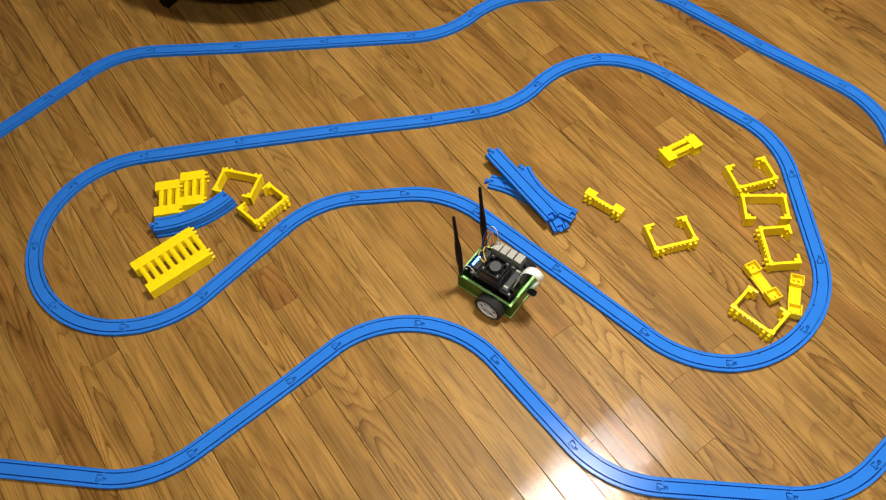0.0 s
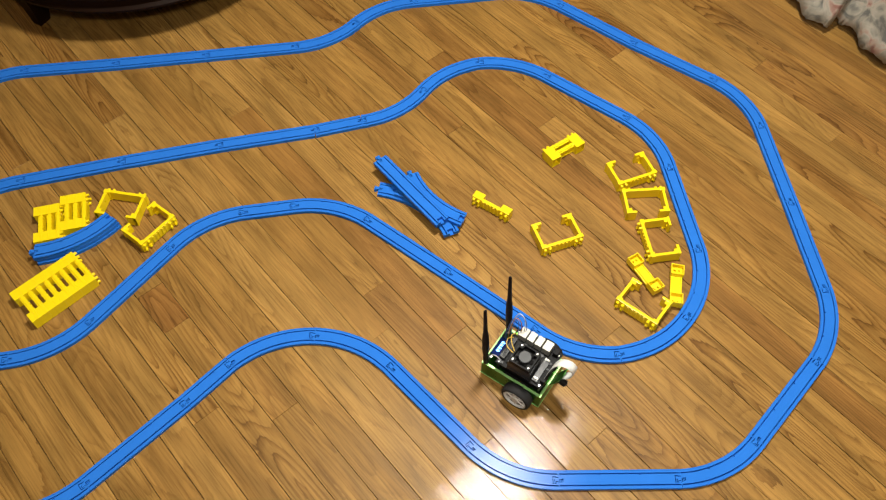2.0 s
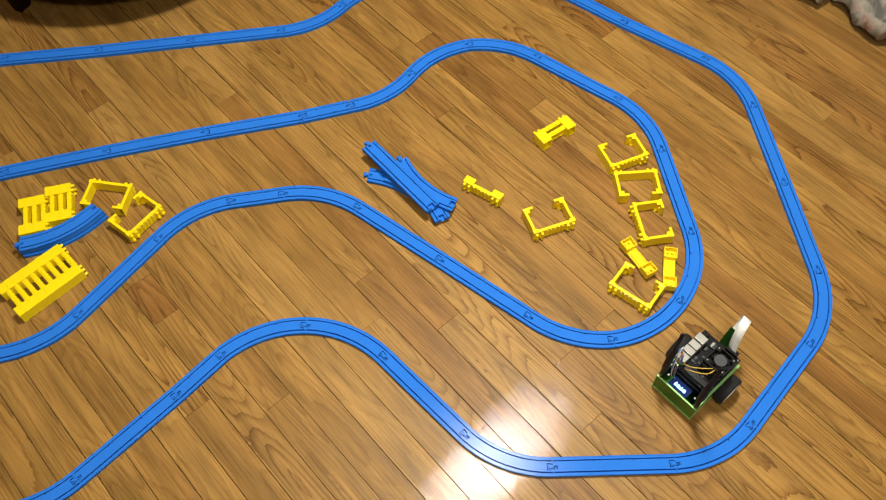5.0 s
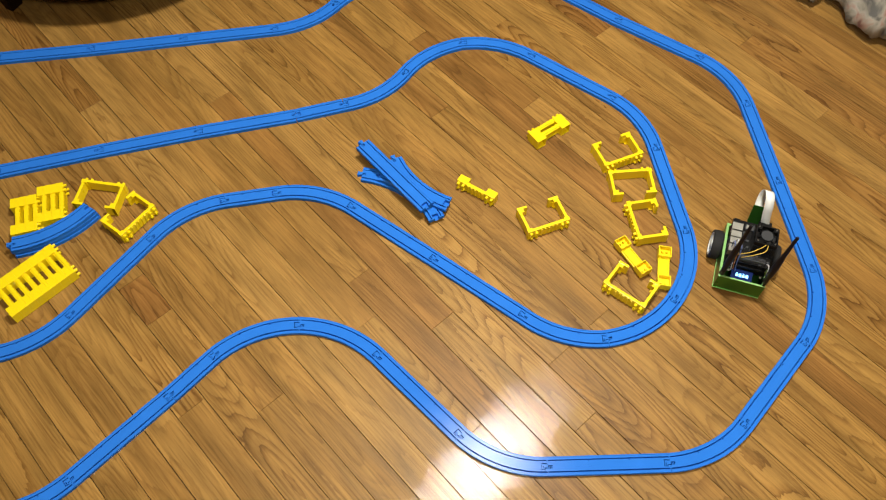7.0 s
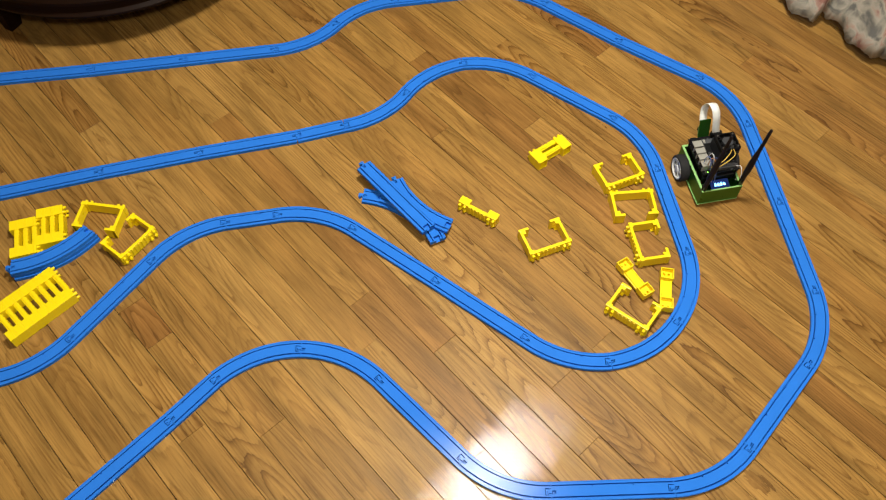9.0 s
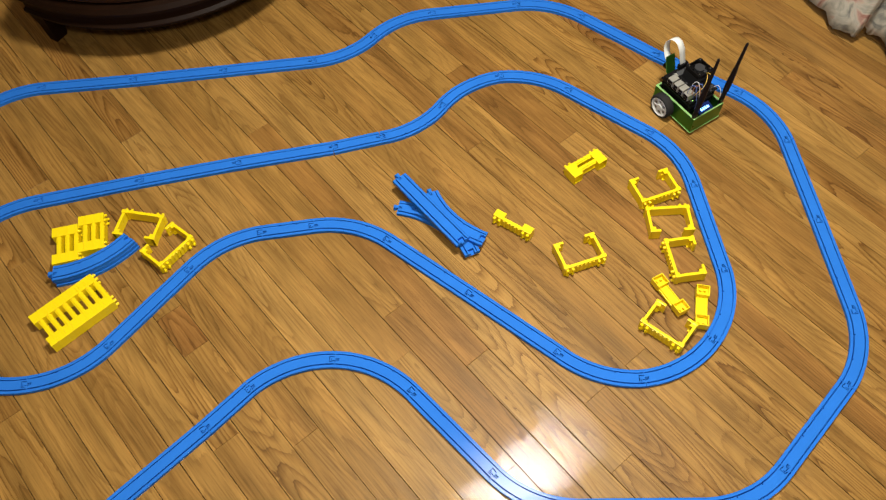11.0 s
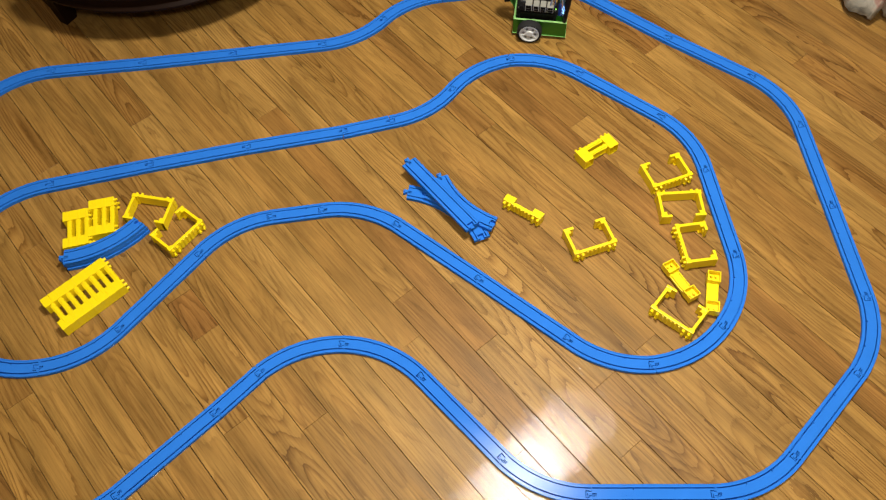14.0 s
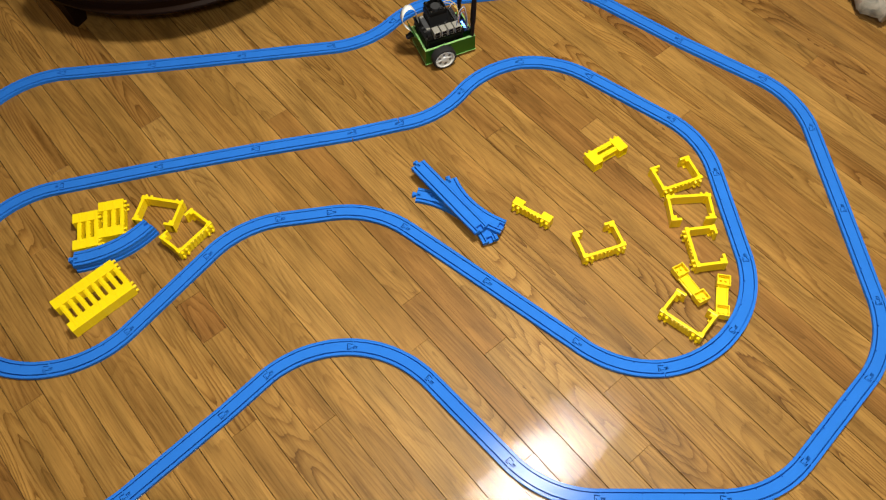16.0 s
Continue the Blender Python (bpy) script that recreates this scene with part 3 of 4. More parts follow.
def robot_car():
    car = empty("robot_car")
    tagged(car, "small green metal robot car with circuit boards and two antennas", "robot car")
    a, w, th = ROBOT_L / 2, ROBOT_W / 2, 0.0016
    # tray of folded sheet metal
    bm = bmesh.new()
    box(bm, -a, a, -w, w, BASE_Z, BASE_Z + th)
    chassis = part("chassis", bm, GREEN, car, "green anodised sheet-metal tray")
    part("rear_panel", box(bmesh.new(), -a, -a + th, -w, w, BASE_Z + th, RIM_Z), GREEN, chassis)
    part("front_panel", box(bmesh.new(), a - th, a, -w, w, BASE_Z + th, RIM_Z), GREEN, chassis)
    for s in (-1, 1):
        y0, y1 = sorted((s * w, s * (w - th)))
        bm = bmesh.new()
        low, high = BASE_Z + th, RIM_Z
        outline = [(-a + th, low), (a - th, low), (a - th, high), (-a + th, high)]
        ring0, ring1 = [bm.verts.new((x, y0, z)) for x, z in outline], [bm.verts.new((x, y1, z)) for x, z in outline]
        bm.faces.new(ring0)
        bm.faces.new(ring1)
        for k in range(len(outline)):
            j = (k + 1) % len(outline)
            bm.faces.new((ring0[k], ring0[j], ring1[j], ring1[k]))
        bmesh.ops.recalc_face_normals(bm, faces=bm.faces)
        part("side_panel", bm, GREEN, chassis)
    e, z0, z1 = 0.0045, RIM_Z + 0.0002, RIM_Z + 0.0016
    edges = [(-a - 0.0004, -a + e * 0.6, -w + e, w - e), (a - e, a + 0.0004, -w + e, w - e)]
    for s in (-1, 1):
        y0, y1 = sorted((s * (w + 0.0004), s * (w - e)))
        edges += [(-a - 0.0004, a + 0.0004, y0, y1)]
    for b in edges:
        part("top_edge", box(bmesh.new(), *b, z0, z1, bevel=0.0004), GREEN_EDGE, chassis, "pale green folded top edge")
    bm = bmesh.new()
    box(bm, -a - 0.0010, a + 0.0010, -w - 0.0010, w + 0.0010, BASE_Z - 0.0014, BASE_Z - 0.0002)
    part("bottom_edge", bm, GREEN_EDGE, chassis, "pale green lower edge of the tray")
    # wheels
    for s in (-1, 1):
        hub = empty("wheel")
        hub.parent = car
        hub.matrix_basis = pose(0.0225, s * 0.0555, WHEEL_R)
        turn = pose(0, 0, 0, -90 * s)
        tyre = revolve([(0.0235, -0.0100), (0.0265, -0.0105), (0.0288, -0.0085), (0.0295, -0.005), (0.0295, 0.005), (0.0288, 0.0085), (0.0265, 0.0105), (0.0235, 0.0100), (0.0235, -0.0100)], 40, turn)
        part("tyre", tyre, RUBBER, hub, "black rubber tyre", smooth=True)
        bm = revolve([(0.0, -0.008), (0.0234, -0.008), (0.0234, 0.0103), (0.0214, 0.0103), (0.0207, 0.0065), (0.0085, 0.0076), (0.0070, 0.0102), (0.0, 0.0102)], 40)
        part("rim", _turned(bm, turn), RIM_WHITE, hub, "pale grey plastic wheel disc")
        # the wheel disc is uncut: shade in its holes is drawn as grey discs
        hole = mesh_of("hole_disc", cyl(bmesh.new(), 0.0034, 0.0006, turn @ pose(0.0142, 0, 0.0068), 14), HOLE_SHADE_GREY)
        spoke = mesh_of("spoke", box(bmesh.new(), 0.0075, 0.0210, -0.0010, 0.0010, 0.0064, 0.0086, turn @ pose(0, 0, 0, 0, 0, 30)), RIM_WHITE)
        for k in range(6):
            for name, me in (("hole_disc", hole), ("spoke", spoke)):
                ob = new(name, me)
                ob.parent = hub
                ob.matrix_basis = pose(0, 0, 0, 0, 60 * k)
    # caster and motor
    bm = bmesh.new()
    bmesh.ops.create_uvsphere(bm, u_segments=16, v_segments=10, radius=0.0062, matrix=Matrix.Translation((-0.047, 0, 0.0062)))
    part("caster_ball", bm, METAL, car, "steel caster ball", smooth=True)
    for s in (-1, 1):
        part("gear_motor", box(bmesh.new(), -0.020, 0.034, s * 0.034 - 0.009, s * 0.034 + 0.009, 0.0205, 0.0435, bevel=0.002), BLACK, car, "black geared motor inside the tray")
    bm = bmesh.new()
    box(bm, -0.036, 0.056, -0.033, 0.033, 0.046, 0.0625, bevel=0.002)
    part("battery_holder", bm, BLACK, car, "black battery board and holder")
    bm = bmesh.new()
    box(bm, -0.040, 0.056, -0.030, 0.036, 0.0640, 0.0700, bevel=0.001)
    for x in (-0.034, 0.052):
        for y in (-0.027, 0.033):
            cyl(bm, 0.0028, 0.018, pose(x, y, 0.046), 10)
    part("lower_board", bm, BLACK, car, "black circuit board on standoffs")
    # computer board with its ports on the left edge
    bm = bmesh.new()
    box(bm, -0.038, 0.058, -0.041, 0.040, 0.0790, 0.0806)
    for x in (-0.033, 0.053):
        for y in (-0.036, 0.034):
            cyl(bm, 0.0026, 0.034, pose(x, y, 0.0460), 10)
    board = part("computer_board", bm, BLACK, car, "black computer carrier board")
    bm = bmesh.new()
    rr = random.Random(4)
    for k in range(26):
        x, y = rr.uniform(-0.035, 0.054), rr.uniform(-0.040, 0.022)
        sx, sy = rr.uniform(0.001, 0.004), rr.uniform(0.001, 0.003)
        box(bm, x - sx, x + sx, y - sy, y + sy, 0.0805, 0.0805 + rr.uniform(0.001, 0.004))
    part("chip", bm, FAN_GREY, board, "small dark chips and sockets")
    for x0, x1, top in ((-0.0285, -0.0130, 0.0965), (-0.0105, 0.0030, 0.0975), (0.0055, 0.0190, 0.0975), (0.0220, 0.0375, 0.0985)):
        bm = bmesh.new()
        box(bm, x0, x1, 0.0225, 0.0425, 0.0806, top, bevel=0.0005)
        port = part("port", bm, METAL, car, "tinned steel socket housing")
        bm = bmesh.new()
        box(bm, x0 + 0.0015, x1 - 0.0015, 0.0424, 0.0432, 0.0820, 0.0875)
        box(bm, x0 + 0.0015, x1 - 0.0015, 0.0424, 0.0432, 0.0890, top - 0.0015)
        part("port_opening", bm, BLACK, port)
    part("cable_socket", box(bmesh.new(), 0.0510, 0.0600, -0.032, -0.008, 0.0806, 0.0930, bevel=0.0008), BLACK, board, "black socket clamp of the flat cable")
    # pin header behind the fan, module socket and its cover in front
    bm = bmesh.new()
    box(bm, -0.0345, -0.0255, -0.030, 0.018, 0.0806, 0.0895, bevel=0.0005)
    for k in range(16):
        for dx in (-0.0022, 0.0008):
            box(bm, -0.030 + dx, -0.0286 + dx, -0.0275 + 0.0028 * k, -0.0261 + 0.0028 * k, 0.0890, 0.0925)
    part("pin_header", bm, BOARD_GREY, board, "grey double row of pins")
    part("cover_plate", box(bmesh.new(), 0.0355, 0.0470, -0.036, 0.016, 0.0806, 0.0860, bevel=0.0006), BOARD_GREY, board, "glossy dark grey cover plate")
    for y in (-0.030, 0.012):
        part("clip", box(bmesh.new(), 0.0365, 0.0455, y - 0.002, y + 0.002, 0.0860, 0.0885, bevel=0.0004), METAL, board, "small steel clip")
    bm = bmesh.new()
    box(bm, 0.0420, 0.0520, 0.0280, 0.0400, 0.0806, 0.0920, bevel=0.0008)
    part("power_socket", bm, BLACK, car, "black power socket")
    bm = bmesh.new()
    box(bm, -0.014, 0.033, -0.040, 0.001, 0.0806, 0.0870)
    sink = part("heatsink", bm, DARK_METAL, car, "finned black heatsink")
    fin = mesh_of("fin", box(bmesh.new(), -0.014, 0.033, -0.0006, 0.0006, 0.0868, 0.1085), DARK_METAL)
    for k in range(13):
        ob = new("fin", fin)
        ob.parent = sink
        ob.location = (0, -0.038 + k * 0.0032, 0)
    bm = bmesh.new()
    c = Vector((0.0096, -0.0195, 0))
    z0, z1, q = 0.1088, 0.1195, 0.020
    for sx, sy in ((1, 0), (-1, 0), (0, 1), (0, -1)):
        box(bm, c.x + (sx * q - 0.0012 if sx else -q), c.x + (sx * q + 0.0012 if sx else q), c.y + (sy * q - 0.0012 if sy else -q), c.y + (sy * q + 0.0012 if sy else q), z0, z1)
    for sx in (-1, 1):
        for sy in (-1, 1):
            box(bm, c.x + sx * 0.0158 - 0.0044, c.x + sx * 0.0158 + 0.0044, c.y + sy * 0.0158 - 0.0044, c.y + sy * 0.0158 + 0.0044, z0 + 0.0003, z1 - 0.0003)
    box(bm, c.x - q, c.x + q, c.y - q, c.y + q, z0 - 0.0016, z0 - 0.0002)
    fan = part("fan", bm, BLACK, car, "square black cooling fan")
    blade = mesh_of("blade", box(bmesh.new(), 0.008, 0.0172, -0.0035, 0.0035, -0.0004, 0.0004, pose(0, 0, 0, 32)), BLACK)
    for k in range(7):
        ob = new("blade", blade)
        ob.parent = fan
        ob.matrix_basis = pose(c.x, c.y, 0.1145, 0, 0, k * 360 / 7)
    part("hub", cyl(bmesh.new(), 0.0112, 0.0075, pose(c.x, c.y, 0.1118), 28), FAN_GREY, fan, "dark grey round fan hub")
    for sx in (-1, 1):
        for sy in (-1, 1):
            part("screw", cyl(bmesh.new(), 0.0015, 0.0014, pose(c.x + sx * 0.0162, c.y + sy * 0.0162, 0.1193), 12), CHROME, fan, "nickel screw head")
    for x, y, z in ((-0.033, -0.037, 0.0806), (0.053, -0.037, 0.0806), (0.053, 0.034, 0.0806), (-0.033, 0.034, 0.0806), (-0.052, -0.030, 0.0640), (-0.052, 0.030, 0.0640)):
        part("screw", cyl(bmesh.new(), 0.0019, 0.0018, pose(x, y, z), 12), CHROME, car, "nickel screw head")
    # display at the back
    tilt = pose(-0.0500, 0.002, 0.0545, 0, -12, 0)
    bm = bmesh.new()
    box(bm, -0.0110, 0.0110, -0.020, 0.020, -0.0020, 0, tilt)
    display = part("display", bm, SCREEN_GLASS, car, "small dark display at the back")
    for k, (y0, y1) in enumerate(((-0.0125, -0.0065), (-0.0055, -0.0005), (0.0005, 0.0060), (0.0070, 0.0120))):
        bm = bmesh.new()
        box(bm, -0.0040, 0.0008, y0, y1 - 0.0004, 0.0002, 0.0006, tilt)
        box(bm, 0.0016, 0.0026 + 0.0008 * (k % 2), y0 + 0.001, y1 - 0.0015, 0.0002, 0.0006, tilt)
        part("lit_bar", bm, SCREEN, display, "glowing blue-white bars of writing")
    part("led", cyl(bmesh.new(), 0.0011, 0.0010, pose(-0.034, 0.030, 0.0810), 10), LED_GREEN, car, "small green light")
    # antennas
    for s in (-1, 1):
        ant = part("antenna", revolve([(0, 0), (0.0050, 0), (0.0052, 0.020), (0.0048, 0.030), (0.0064, 0.046), (0.0066, 0.075), (0.0056, 0.104), (0.0042, 0.116), (0.0036, 0.150), (0.0030, 0.188), (0, 0.192)], 16, pose(-0.0570, s * 0.0398, 0.0525, 0, -3.2)), ANTENNA, car, "black whip antenna", smooth=True)
        part("ferrule", cyl(bmesh.new(), 0.0040, 0.009, pose(-0.0570, s * 0.0398, 0.0450), 12), CHROME, ant, "metal antenna socket")
    # camera on a green bracket at the front
    lean = Matrix.Translation((0.0630, -0.0020, 0.052)) @ pose(0, 0, 0, 0, 20)
    bm = bmesh.new()
    box(bm, -0.0008, 0.0008, -0.0125, 0.0125, 0.0, 0.058, lean, bevel=0.0006)
    box(bm, -0.010, 0.0008, -0.0125, 0.0125, -0.0016, 0.0, lean)
    bracket = part("camera_bracket", bm, GREEN, car, "green metal camera bracket")
    bm = bmesh.new()
    box(bm, 0.0012, 0.0026, -0.0125, 0.0125, 0.018, 0.043, lean)
    cam_board = part("camera_board", bm, BOARD_GREEN, bracket, "green camera circuit board")
    bm = bmesh.new()
    box(bm, 0.0026, 0.0085, -0.0055, 0.0055, 0.019, 0.030, lean, bevel=0.0008)
    cyl(bm, 0.0066, 0.011, lean @ pose(0.008, 0, 0.0245, 0, 90), 18)
    lens = part("lens", bm, BLACK, cam_board, "black wide-angle lens")
    part("lens_glass", revolve([(0.0052, 0), (0.0040, 0.0016), (0.002, 0.0024), (0, 0.0026)], 16, lean @ pose(0.019, 0, 0.0245, 0, 90)), SCREEN_GLASS, lens, smooth=True)
    # flat cable arching from the camera back to the board
    bm = bmesh.new()
    line = [(0.0750, 0.086), (0.0905, 0.104), (0.0985, 0.124), (0.0960, 0.142), (0.0850, 0.1525), (0.0720, 0.1490), (0.0630, 0.1340), (0.0590, 0.1160), (0.0565, 0.1010), (0.0555, 0.0915)]
    dense = []
    for i in range(len(line) - 1):
        p0, p1, p2, p3 = (Vector(line[max(0, min(len(line) - 1, i + o))]) for o in (-1, 0, 1, 2))
        for k in range(5):
            t = k / 5
            dense.append(0.5 * ((2 * p1) + (p2 - p0) * t + (2 * p0 - 5 * p1 + 4 * p2 - p3) * t * t + (3 * p1 - p0 - 3 * p2 + p3) * t ** 3))
    dense.append(Vector(line[-1]))
    prev = None
    for i, p in enumerate(dense):
        d = (dense[min(i + 1, len(dense) - 1)] - dense[max(i - 1, 0)]).normalized()
        nn = Vector((-d.y, d.x)) * 0.0002
        y0 = -0.0085 - 0.026 * max(0, i / len(dense) - 0.25)
        ring = [bm.verts.new((p.x + o * nn.x, y, p.y + o * nn.y)) for o, y in ((1, y0), (1, y0 + 0.0165), (-1, y0 + 0.0165), (-1, y0))]
        if prev:
            for k in range(4):
                bm.faces.new((prev[k], prev[(k + 1) % 4], ring[(k + 1) % 4], ring[k]))
        prev = ring
    bmesh.ops.recalc_face_normals(bm, faces=bm.faces)
    part("ribbon_cable", bm, RIBBON, car, "white flat ribbon cable bent in an arch", smooth=True)
    # loose wires between the boards
    for mat, pts in (
        (WIRE_YELLOW, ((-0.012, -0.020, 0.118), (-0.024, -0.010, 0.120), (-0.034, 0.006, 0.113), (-0.032, 0.020, 0.098), (-0.026, 0.024, 0.082))),
        (WIRE_YELLOW, ((-0.012, -0.024, 0.118), (-0.028, -0.020, 0.120), (-0.036, -0.004, 0.112), (-0.035, 0.012, 0.095), (-0.030, 0.018, 0.082))),
        (WIRE_ORANGE, ((-0.026, 0.030, 0.082), (-0.030, 0.033, 0.122), (-0.042, 0.031, 0.130), (-0.048, 0.026, 0.085), (-0.047, 0.022, 0.063))),
        (WIRE_WHITE, ((-0.022, 0.034, 0.082), (-0.026, 0.037, 0.132), (-0.040, 0.036, 0.142), (-0.050, 0.030, 0.090), (-0.049, 0.026, 0.063))),
        (WIRE_BLUE, ((-0.030, 0.026, 0.082), (-0.034, 0.029, 0.126), (-0.044, 0.027, 0.135), (-0.052, 0.022, 0.085), (-0.050, 0.018, 0.063))),
        (WIRE_BLUE, ((-0.018, 0.036, 0.082), (-0.024, 0.040, 0.122), (-0.038, 0.039, 0.131), (-0.047, 0.032, 0.082), (-0.045, 0.030, 0.063))),
        (WIRE_WHITE, ((-0.030, -0.034, 0.082), (-0.040, -0.036, 0.094), (-0.050, -0.037, 0.085), (-0.055, -0.038, 0.060))),
    ):
        part("wire", tube(pts, 0.00085, 6, 24), mat, car, smooth=True)
    return car


def _turned(bm, m):
    bm.transform(m)
    return bm


ROBOT = robot_car()


# ---- furniture at the edge of the floor ----
def bow_front_seat():
    """A seat with a bowed front rail between two bracket feet."""
    seat = empty("bow_front_seat")
    seat.location = (-0.865, 1.932, 0)
    tagged(seat, "dark wooden seat with a bowed moulded front rail and bracket feet", "seat")

    def loop(out):
        r = 0.446 + out
        pts = [(r * math.cos(radians(a)), r * math.sin(radians(a))) for a in np.linspace(241, 330, 40)]
        back = 0.36 + out
        pts += [(pts[-1][0] + 0.012, back), (pts[0][0] - 0.012, back)]
        return pts

    def stack(levels):
        """A solid of level outlines, each (height, outward offset), capped above and below."""
        bm = bmesh.new()
        rings = [[bm.verts.new((x, y, z)) for x, y in loop(out)] for z, out in levels]
        for a, b in zip(rings, rings[1:]):
            for k in range(len(a)):
                j = (k + 1) % len(a)
                bm.faces.new((a[k], a[j], b[j], b[k]))
        bm.faces.new(rings[0][::-1])
        bm.faces.new(rings[-1])
        bmesh.ops.recalc_face_normals(bm, faces=bm.faces)
        return bm

    part("seat_rail", stack([(0.104, -0.006), (0.110, 0.006), (0.118, 0.008), (0.124, 0.0), (0.142, 0.0), (0.148, 0.008), (0.158, 0.010), (0.168, 0.002), (0.172, -0.012)]), WALNUT, seat, "dark walnut rail with two raised mouldings")
    part("cushion", stack([(0.1725, -0.020), (0.180, -0.008), (0.205, -0.003), (0.222, -0.015), (0.232, -0.045), (0.237, -0.10)]), CUSHION, seat, "dark red leather cushion")
    for x, y, turn in ((-0.196, -0.366, 62), (0.358, -0.205, 150), (0.375, 0.33, 225), (-0.205, 0.33, 315)):
        bm = bmesh.new()
        rings = []
        for z, w in ((0.0, 0.017), (0.012, 0.019), (0.05, 0.024), (0.085, 0.034), (0.1035, 0.042)):
            rings.append([bm.verts.new((sx * w + 0.35 * w, sy * w * 0.7, z)) for sx, sy in ((-1, -1), (1, -1), (1, 1), (-1, 1))])
        for a, b in zip(rings, rings[1:]):
            for k in range(4):
                bm.faces.new((a[k], a[(k + 1) % 4], b[(k + 1) % 4], b[k]))
        bm.faces.new(rings[0][::-1])
        bm.faces.new(rings[-1])
        part("foot", bm, WALNUT, seat, "tapered dark walnut bracket foot", at=pose(x, y, 0, 0, 0, turn))


bow_front_seat()


def skirted_armchair():
    chair = empty("armchair")
    tagged(chair, "armchair in faded floral fabric with a gathered skirt", "armchair")
    hem = [(0.72, 1.92), (0.79, 1.77), (0.842, 1.668), (0.862, 1.622), (0.892, 1.588), (0.912, 1.592), (0.930, 1.612), (0.952, 1.590), (0.972, 1.545), (0.990, 1.492), (1.010, 1.466), (1.040, 1.462), (1.070, 1.430), (1.120, 1.340), (1.20, 1.18)]
    top = [(0.80, 1.96), (0.87, 1.82), (0.925, 1.705), (0.945, 1.668), (0.962, 1.640), (0.975, 1.640), (0.985, 1.640), (1.005, 1.605), (1.030, 1.555), (1.052, 1.510), (1.068, 1.485), (1.090, 1.468), (1.115, 1.430), (1.165, 1.340), (1.25, 1.18)]
    bm = bmesh.new()

    def smooth_line(pts, k, n):
        i = min(int(k / n * (len(pts) - 1)), len(pts) - 2)
        t = k / n * (len(pts) - 1) - i
        p0, p1, p2, p3 = (Vector(pts[max(0, min(len(pts) - 1, i + o))]) for o in (-1, 0, 1, 2))
        return 0.5 * ((2 * p1) + (p2 - p0) * t + (2 * p0 - 5 * p1 + 4 * p2 - p3) * t * t + (3 * p1 - p0 - 3 * p2 + p3) * t ** 3)

    n, rows = 90, 9
    grid = []
    for k in range(n + 1):
        h, tp = smooth_line(hem, k, n), smooth_line(top, k, n)
        col = []
        for r in range(rows + 1):
            f = r / rows
            p = h.lerp(tp, f ** 0.8)
            z = 0.026 + 0.30 * f + (0.006 * math.sin(k * 0.55) + 0.008 * noise.noise(Vector((k * 0.4, 0.3, 0.9)))) * (1 - f)
            wob = 0.005 * noise.noise(Vector((k * 0.22, f * 4.0, 2.7))) + 0.004 * noise.noise(Vector((k * 0.7, f * 9.0, 5.1)))
            col.append(bm.verts.new((p.x + wob, p.y + wob, z)))
        grid.append(col)
    for k in range(n):
        for r in range(rows):
            bm.faces.new((grid[k][r], grid[k + 1][r], grid[k + 1][r + 1], grid[k][r + 1]))
    bmesh.ops.recalc_face_normals(bm, faces=bm.faces)
    bmesh.ops.solidify(bm, geom=bm.faces[:], thickness=0.003)
    part("skirt", bm, FLORAL, chair, "hanging floral fabric skirt with folds", smooth=True)
    part("piping", tube([(x, y, 0.327) for x, y in top], 0.005, 8, 60), CORD, chair, "white piping cord", smooth=True)
    seam = [Vector(h).lerp(Vector(t), 0.5) for h, t in zip(hem, top)][7:]
    part("seam_cord", tube([(p.x - 0.004, p.y - 0.004, 0.172) for p in seam], 0.004, 8, 40), CORD, chair, "white cord sewn along the skirt", smooth=True)
    bm = bmesh.new()
    m = pose(1.42, 1.92, 0, 0, 0, -62)
    box(bm, -0.42, 0.42, -0.40, 0.40, 0.10, 0.42, m, bevel=0.03)
    box(bm, -0.42, -0.27, -0.40, 0.40, 0.40, 0.62, m, bevel=0.05)
    box(bm, 0.27, 0.42, -0.40, 0.40, 0.40, 0.62, m, bevel=0.05)
    box(bm, -0.42, 0.42, 0.24, 0.42, 0.40, 0.95, m, bevel=0.06)
    part("body", bm, FLORAL, chair, "floral upholstered seat, arms and back")
    for sx in (-0.36, 0.36):
        for sy in (-0.33, 0.34):
            part("foot", cyl(bmesh.new(), 0.022, 0.105, m @ pose(sx, sy, 0), 12, 0.028), WALNUT, chair, "dark wooden foot")


skirted_armchair()


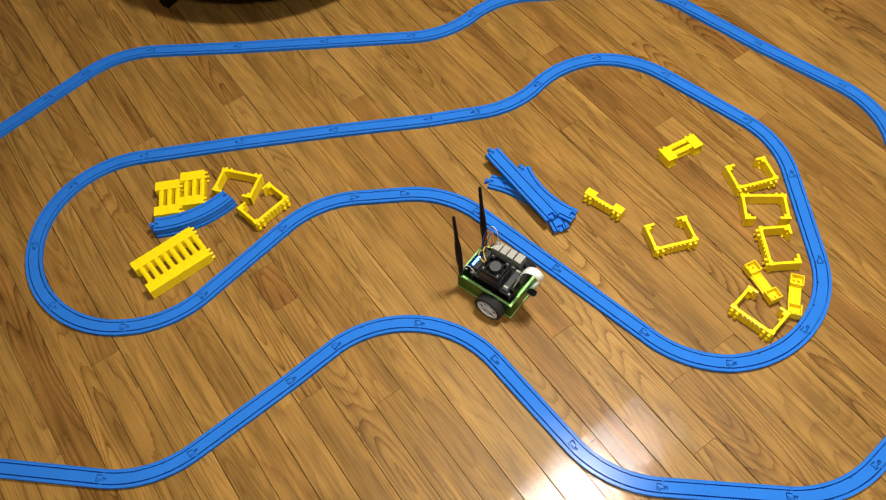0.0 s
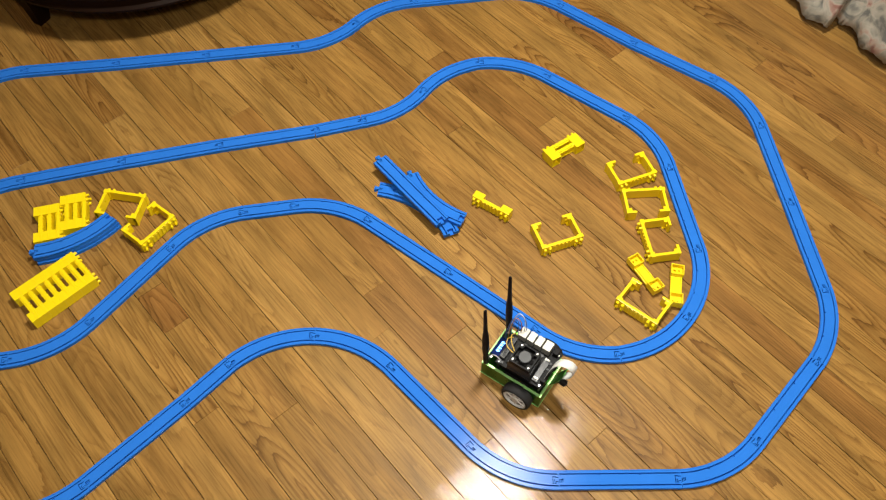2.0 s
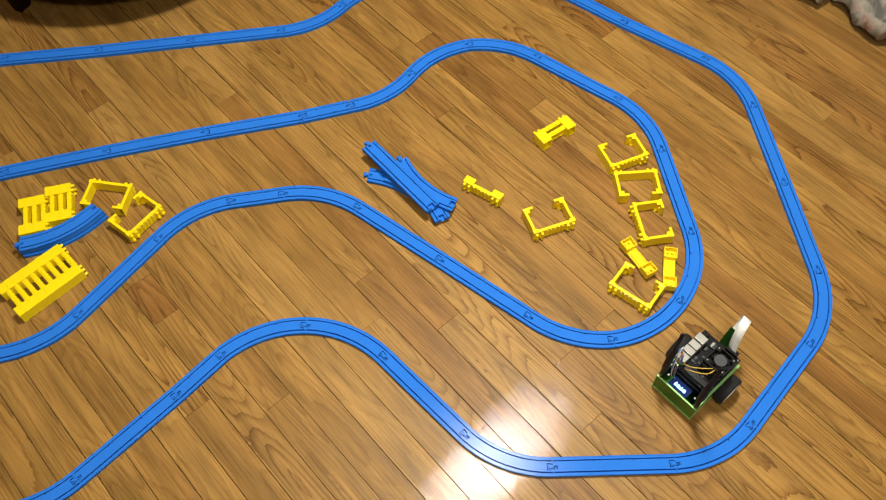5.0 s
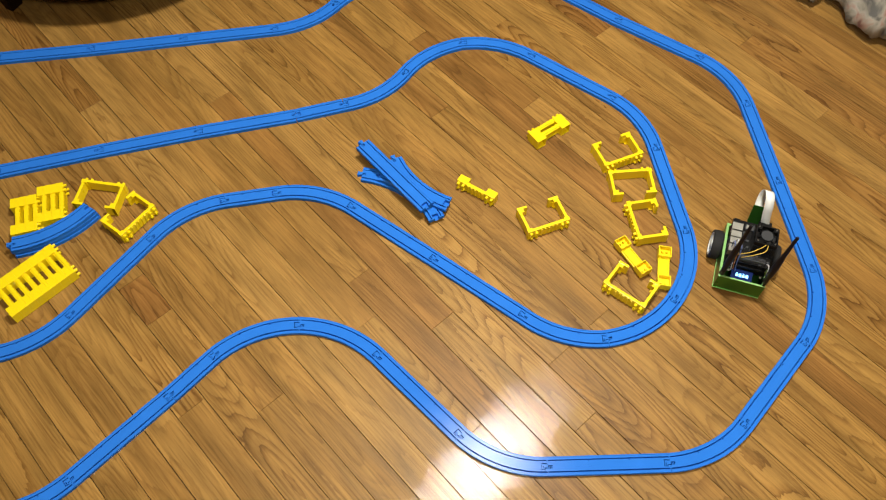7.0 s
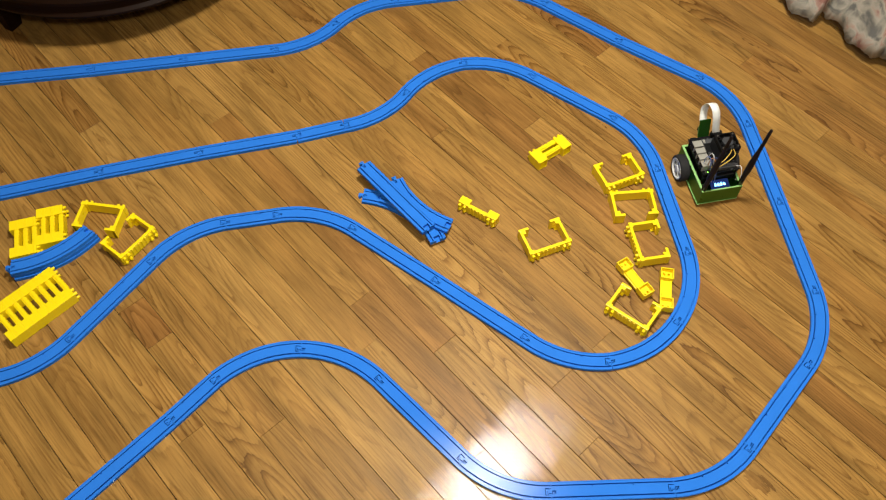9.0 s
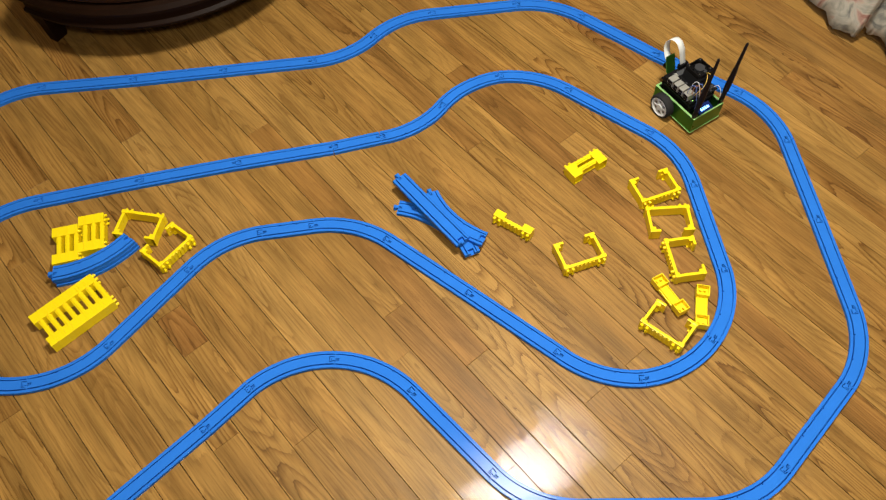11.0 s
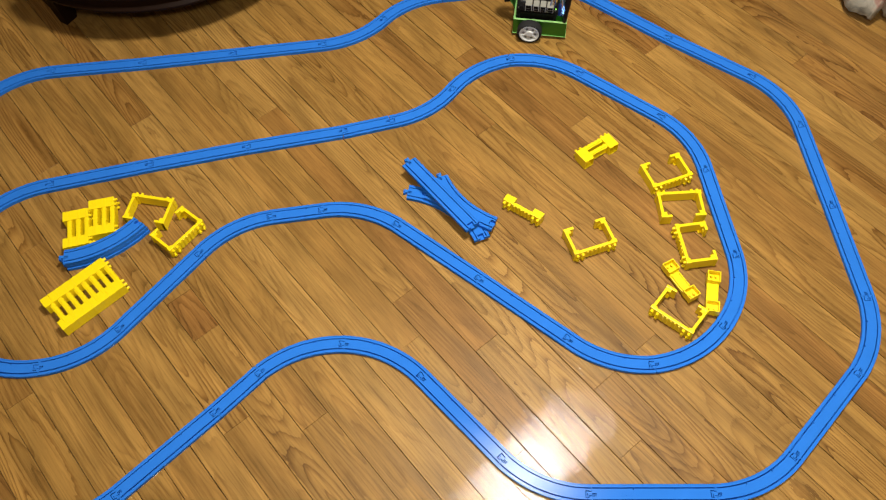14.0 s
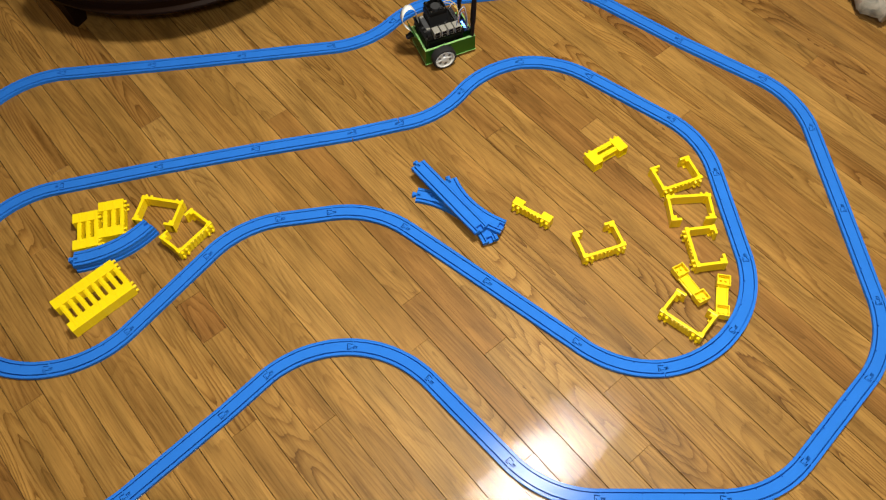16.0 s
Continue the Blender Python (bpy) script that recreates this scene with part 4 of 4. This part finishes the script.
# ---- floor strips ----
def floor_strips():
    rnd = random.Random(11)
    known = collections.defaultdict(list)
    tones = {}
    for u, v, before, after in SEAMS:
        row = round((v - FIRST) / STRIP - 0.5)
        known[row].append(u)
        tones[row, u, 0], tones[row, u, 1] = before, after
    near, far = [], []
    for row in range(-100, 110):
        v0 = FIRST + row * STRIP
        u = -5.6 + rnd.uniform(0, 0.9)
        cuts = [u]
        mine = sorted(known.get(row, ()))
        while u < 5.6:
            u += rnd.choice((0.6, 0.8, 0.95, 1.1, 1.3, 1.5, 1.8)) * rnd.uniform(0.92, 1.08)
            cuts.append(u)
        # within the stretch round the railway the strips meet at the known joints alone
        spots = [(c, ALONG * c + ACROSS * v0) for c in cuts]
        cuts = [c for c, q in spots if not (-1.35 < q.x < 1.15 and 0.25 < q.y < 1.85)] + mine
        cuts.sort()
        for a, b in zip(cuts, cuts[1:]):
            tone = tones.get((row, a, 1)) or tones.get((row, b, 0)) or rnd.uniform(0.12, 0.90)
            # trim the strip to the room
            mid = ACROSS * (v0 + STRIP / 2)
            for low, high, o, d in ((-3.19, 2.99, mid.x, ALONG.x), (-2.39, 4.39, mid.y, ALONG.y)):
                t0, t1 = sorted(((low - o) / d, (high - o) / d))
                a, b = max(a, t0), min(b, t1)
            if b - a < 0.03:
                continue
            close = any(-1.35 < q.x < 1.15 and 0.2 < q.y < 1.9 for q in (ALONG * t + ACROSS * v0 for t in np.linspace(a, b, 7)))
            (near if close else far).append((a, b, v0, tone))
    g = 0.0006

    def shape(length, g):
        bm = bmesh.new()
        h, w, d, e = length / 2 - 0.00015, STRIP / 2 - g, 0.0, 0.0004
        lo = [bm.verts.new(p) for p in ((-h, -w, -0.015), (h, -w, -0.015), (h, w, -0.015), (-h, w, -0.015))]
        mid = [bm.verts.new(p) for p in ((-h, -w, -e), (h, -w, -e), (h, w, -e), (-h, w, -e))]
        top = [bm.verts.new(p) for p in ((-h + e, -w + e, d), (h - e, -w + e, d), (h - e, w - e, d), (-h + e, w - e, d))]
        for a, b in ((lo, mid), (mid, top)):
            for k in range(4):
                bm.faces.new((a[k], a[(k + 1) % 4], b[(k + 1) % 4], b[k]))
        bm.faces.new(top)
        return bm

    for a, b, v0, tone in near:
        c = ALONG * ((a + b) / 2) + ACROSS * (v0 + STRIP / 2)
        ob = new("floor_strip", mesh_of("floor_strip", shape(b - a, rnd.uniform(0.0002, 0.0008)), OAK))
        ob.parent = FLOOR
        ob.matrix_basis = pose(c.x, c.y, rnd.uniform(-0.0004, -0.0001), 0, 0, math.degrees(HEAD)) @ pose(0, 0, 0, rnd.gauss(0, 0.14), rnd.gauss(0, 0.02))
        ob.color = (tone, tone, tone, 1)
    verts, faces = [], []
    for a, b, v0, _ in far:
        n = len(verts)
        for z in (-0.015, -0.0006):
            verts += [(a + g, v0 + g, z), (b - g, v0 + g, z), (b - g, v0 + STRIP - g, z), (a + g, v0 + STRIP - g, z)]
        faces.append([n + 4, n + 5, n + 6, n + 7])
        for k in range(4):
            j = (k + 1) % 4
            faces.append([n + k, n + j, n + 4 + j, n + 4 + k])
    me = bpy.data.meshes.new("outer_strips")
    me.from_pydata(verts, [], faces)
    me.materials.append(OAK_OUTER)
    ob = new("outer_strips", me)
    ob.matrix_basis = pose(0, 0, 0, 0, 0, math.degrees(HEAD))
    ob.parent = FLOOR
    tagged(ob, "oak floor strips in the rest of the room", kind="stuff")
    return len(near), len(far)


# butt joints of the strips: along and across the strips' run, and how light the strip is before and after it
SEAMS = (
    (-1.462, 0.258, 0.30, 0.90), (-1.287, 0.489, 0.85, 0.25), (-0.918, 0.835, 0.30, 0.50),
    (-0.797, 1.001, 0.28, 0.70), (-1.026, 1.121, 0.50, 0.40), (-0.839, 1.310, 0.18, 0.78),
    (-0.674, 1.198, 0.72, 0.35), (-0.900, 0.098, 0.02, 0.55), (-0.701, 0.035, 0.60, 0.48),
    (-0.711, 0.426, 0.55, 0.30), (-0.621, 0.381, 0.45, 0.82), (-0.612, 0.146, 0.45, 0.55),
    (-0.524, 0.495, 0.38, 0.88), (-0.321, 0.610, 0.75, 0.40), (-0.198, 0.556, 0.88, 0.55),
    (-0.322, 0.400, 0.45, 0.60), (-0.325, 0.729, 0.42, 0.62),
    (-1.126, 0.944, 0.55, 0.22), (-1.477, 0.035, 0.35, 0.55), (-1.311, -0.088, 0.40, 0.42),
    (-1.005, 0.098, 0.50, 0.12), (-1.010, -0.250, 0.35, 0.50), (-0.589, 1.533, 0.50, 0.25), (-0.331, 1.464, 0.80, 0.45),
)
floor_strips()


# ---- motion ----
ROBOT_ROWS = [
    (0.0, -0.126, 0.8046, -29.6),
    (1.0, 0.0075, 0.7278, -31.7),
    (2.0, 0.135, 0.6416, -32.4),
    (2.5, 0.1955, 0.6046, -28.7),
    (3.0, 0.2469, 0.5714, -16.6),
    (4.0, 0.3664, 0.5529, 13.5),
    (6.5, 0.5735, 0.7832, 69.4),
    (7.0, 0.6032, 0.8463, 73.1),
    (7.5, 0.6153, 0.9006, 94.9),
    (8.0, 0.6085, 0.9715, 99.9),
    (8.5, 0.5913, 1.0427, 101.9),
    (9.5, 0.5619, 1.1941, 101.3),
    (10.0, 0.5472, 1.2624, 106.8),
    (12.5, 0.3027, 1.4776, 149.0),
    (13.5, 0.1773, 1.556, 159.1),
    (14.5, 0.0653, 1.5811, 190.1),
    (16.0, -0.1333, 1.5029, 205.7),
]


def motions():
    walk(ROBOT, [(t, pose(x, y, 0, 0, 0, yaw)) for t, x, y, yaw in ROBOT_ROWS])
    # each wheel turns by the way that it has rolled
    wheels = [o for o in ROBOT.children if o.name.startswith("wheel")]

    def at(t):
        ts = [r[0] for r in ROBOT_ROWS]
        return [float(np.interp(t, ts, [r[k] for r in ROBOT_ROWS])) for k in (1, 2, 3)]

    for wheel in wheels:
        base = wheel.matrix_basis.copy()
        off = base.translation.y
        rows, angle, last = [], 0.0, at(0.0)
        for k in range(65):
            t = k * 0.25
            now = at(t)
            yaw = radians((now[2] + last[2]) / 2)
            ahead = (now[0] - last[0]) * math.cos(yaw) + (now[1] - last[1]) * math.sin(yaw)
            angle += (ahead - off * radians(now[2] - last[2])) / WHEEL_R
            last = now
            rows.append((t, base @ pose(0, 0, 0, 0, math.degrees(angle), 0)))
        walk(wheel, rows)


motions()
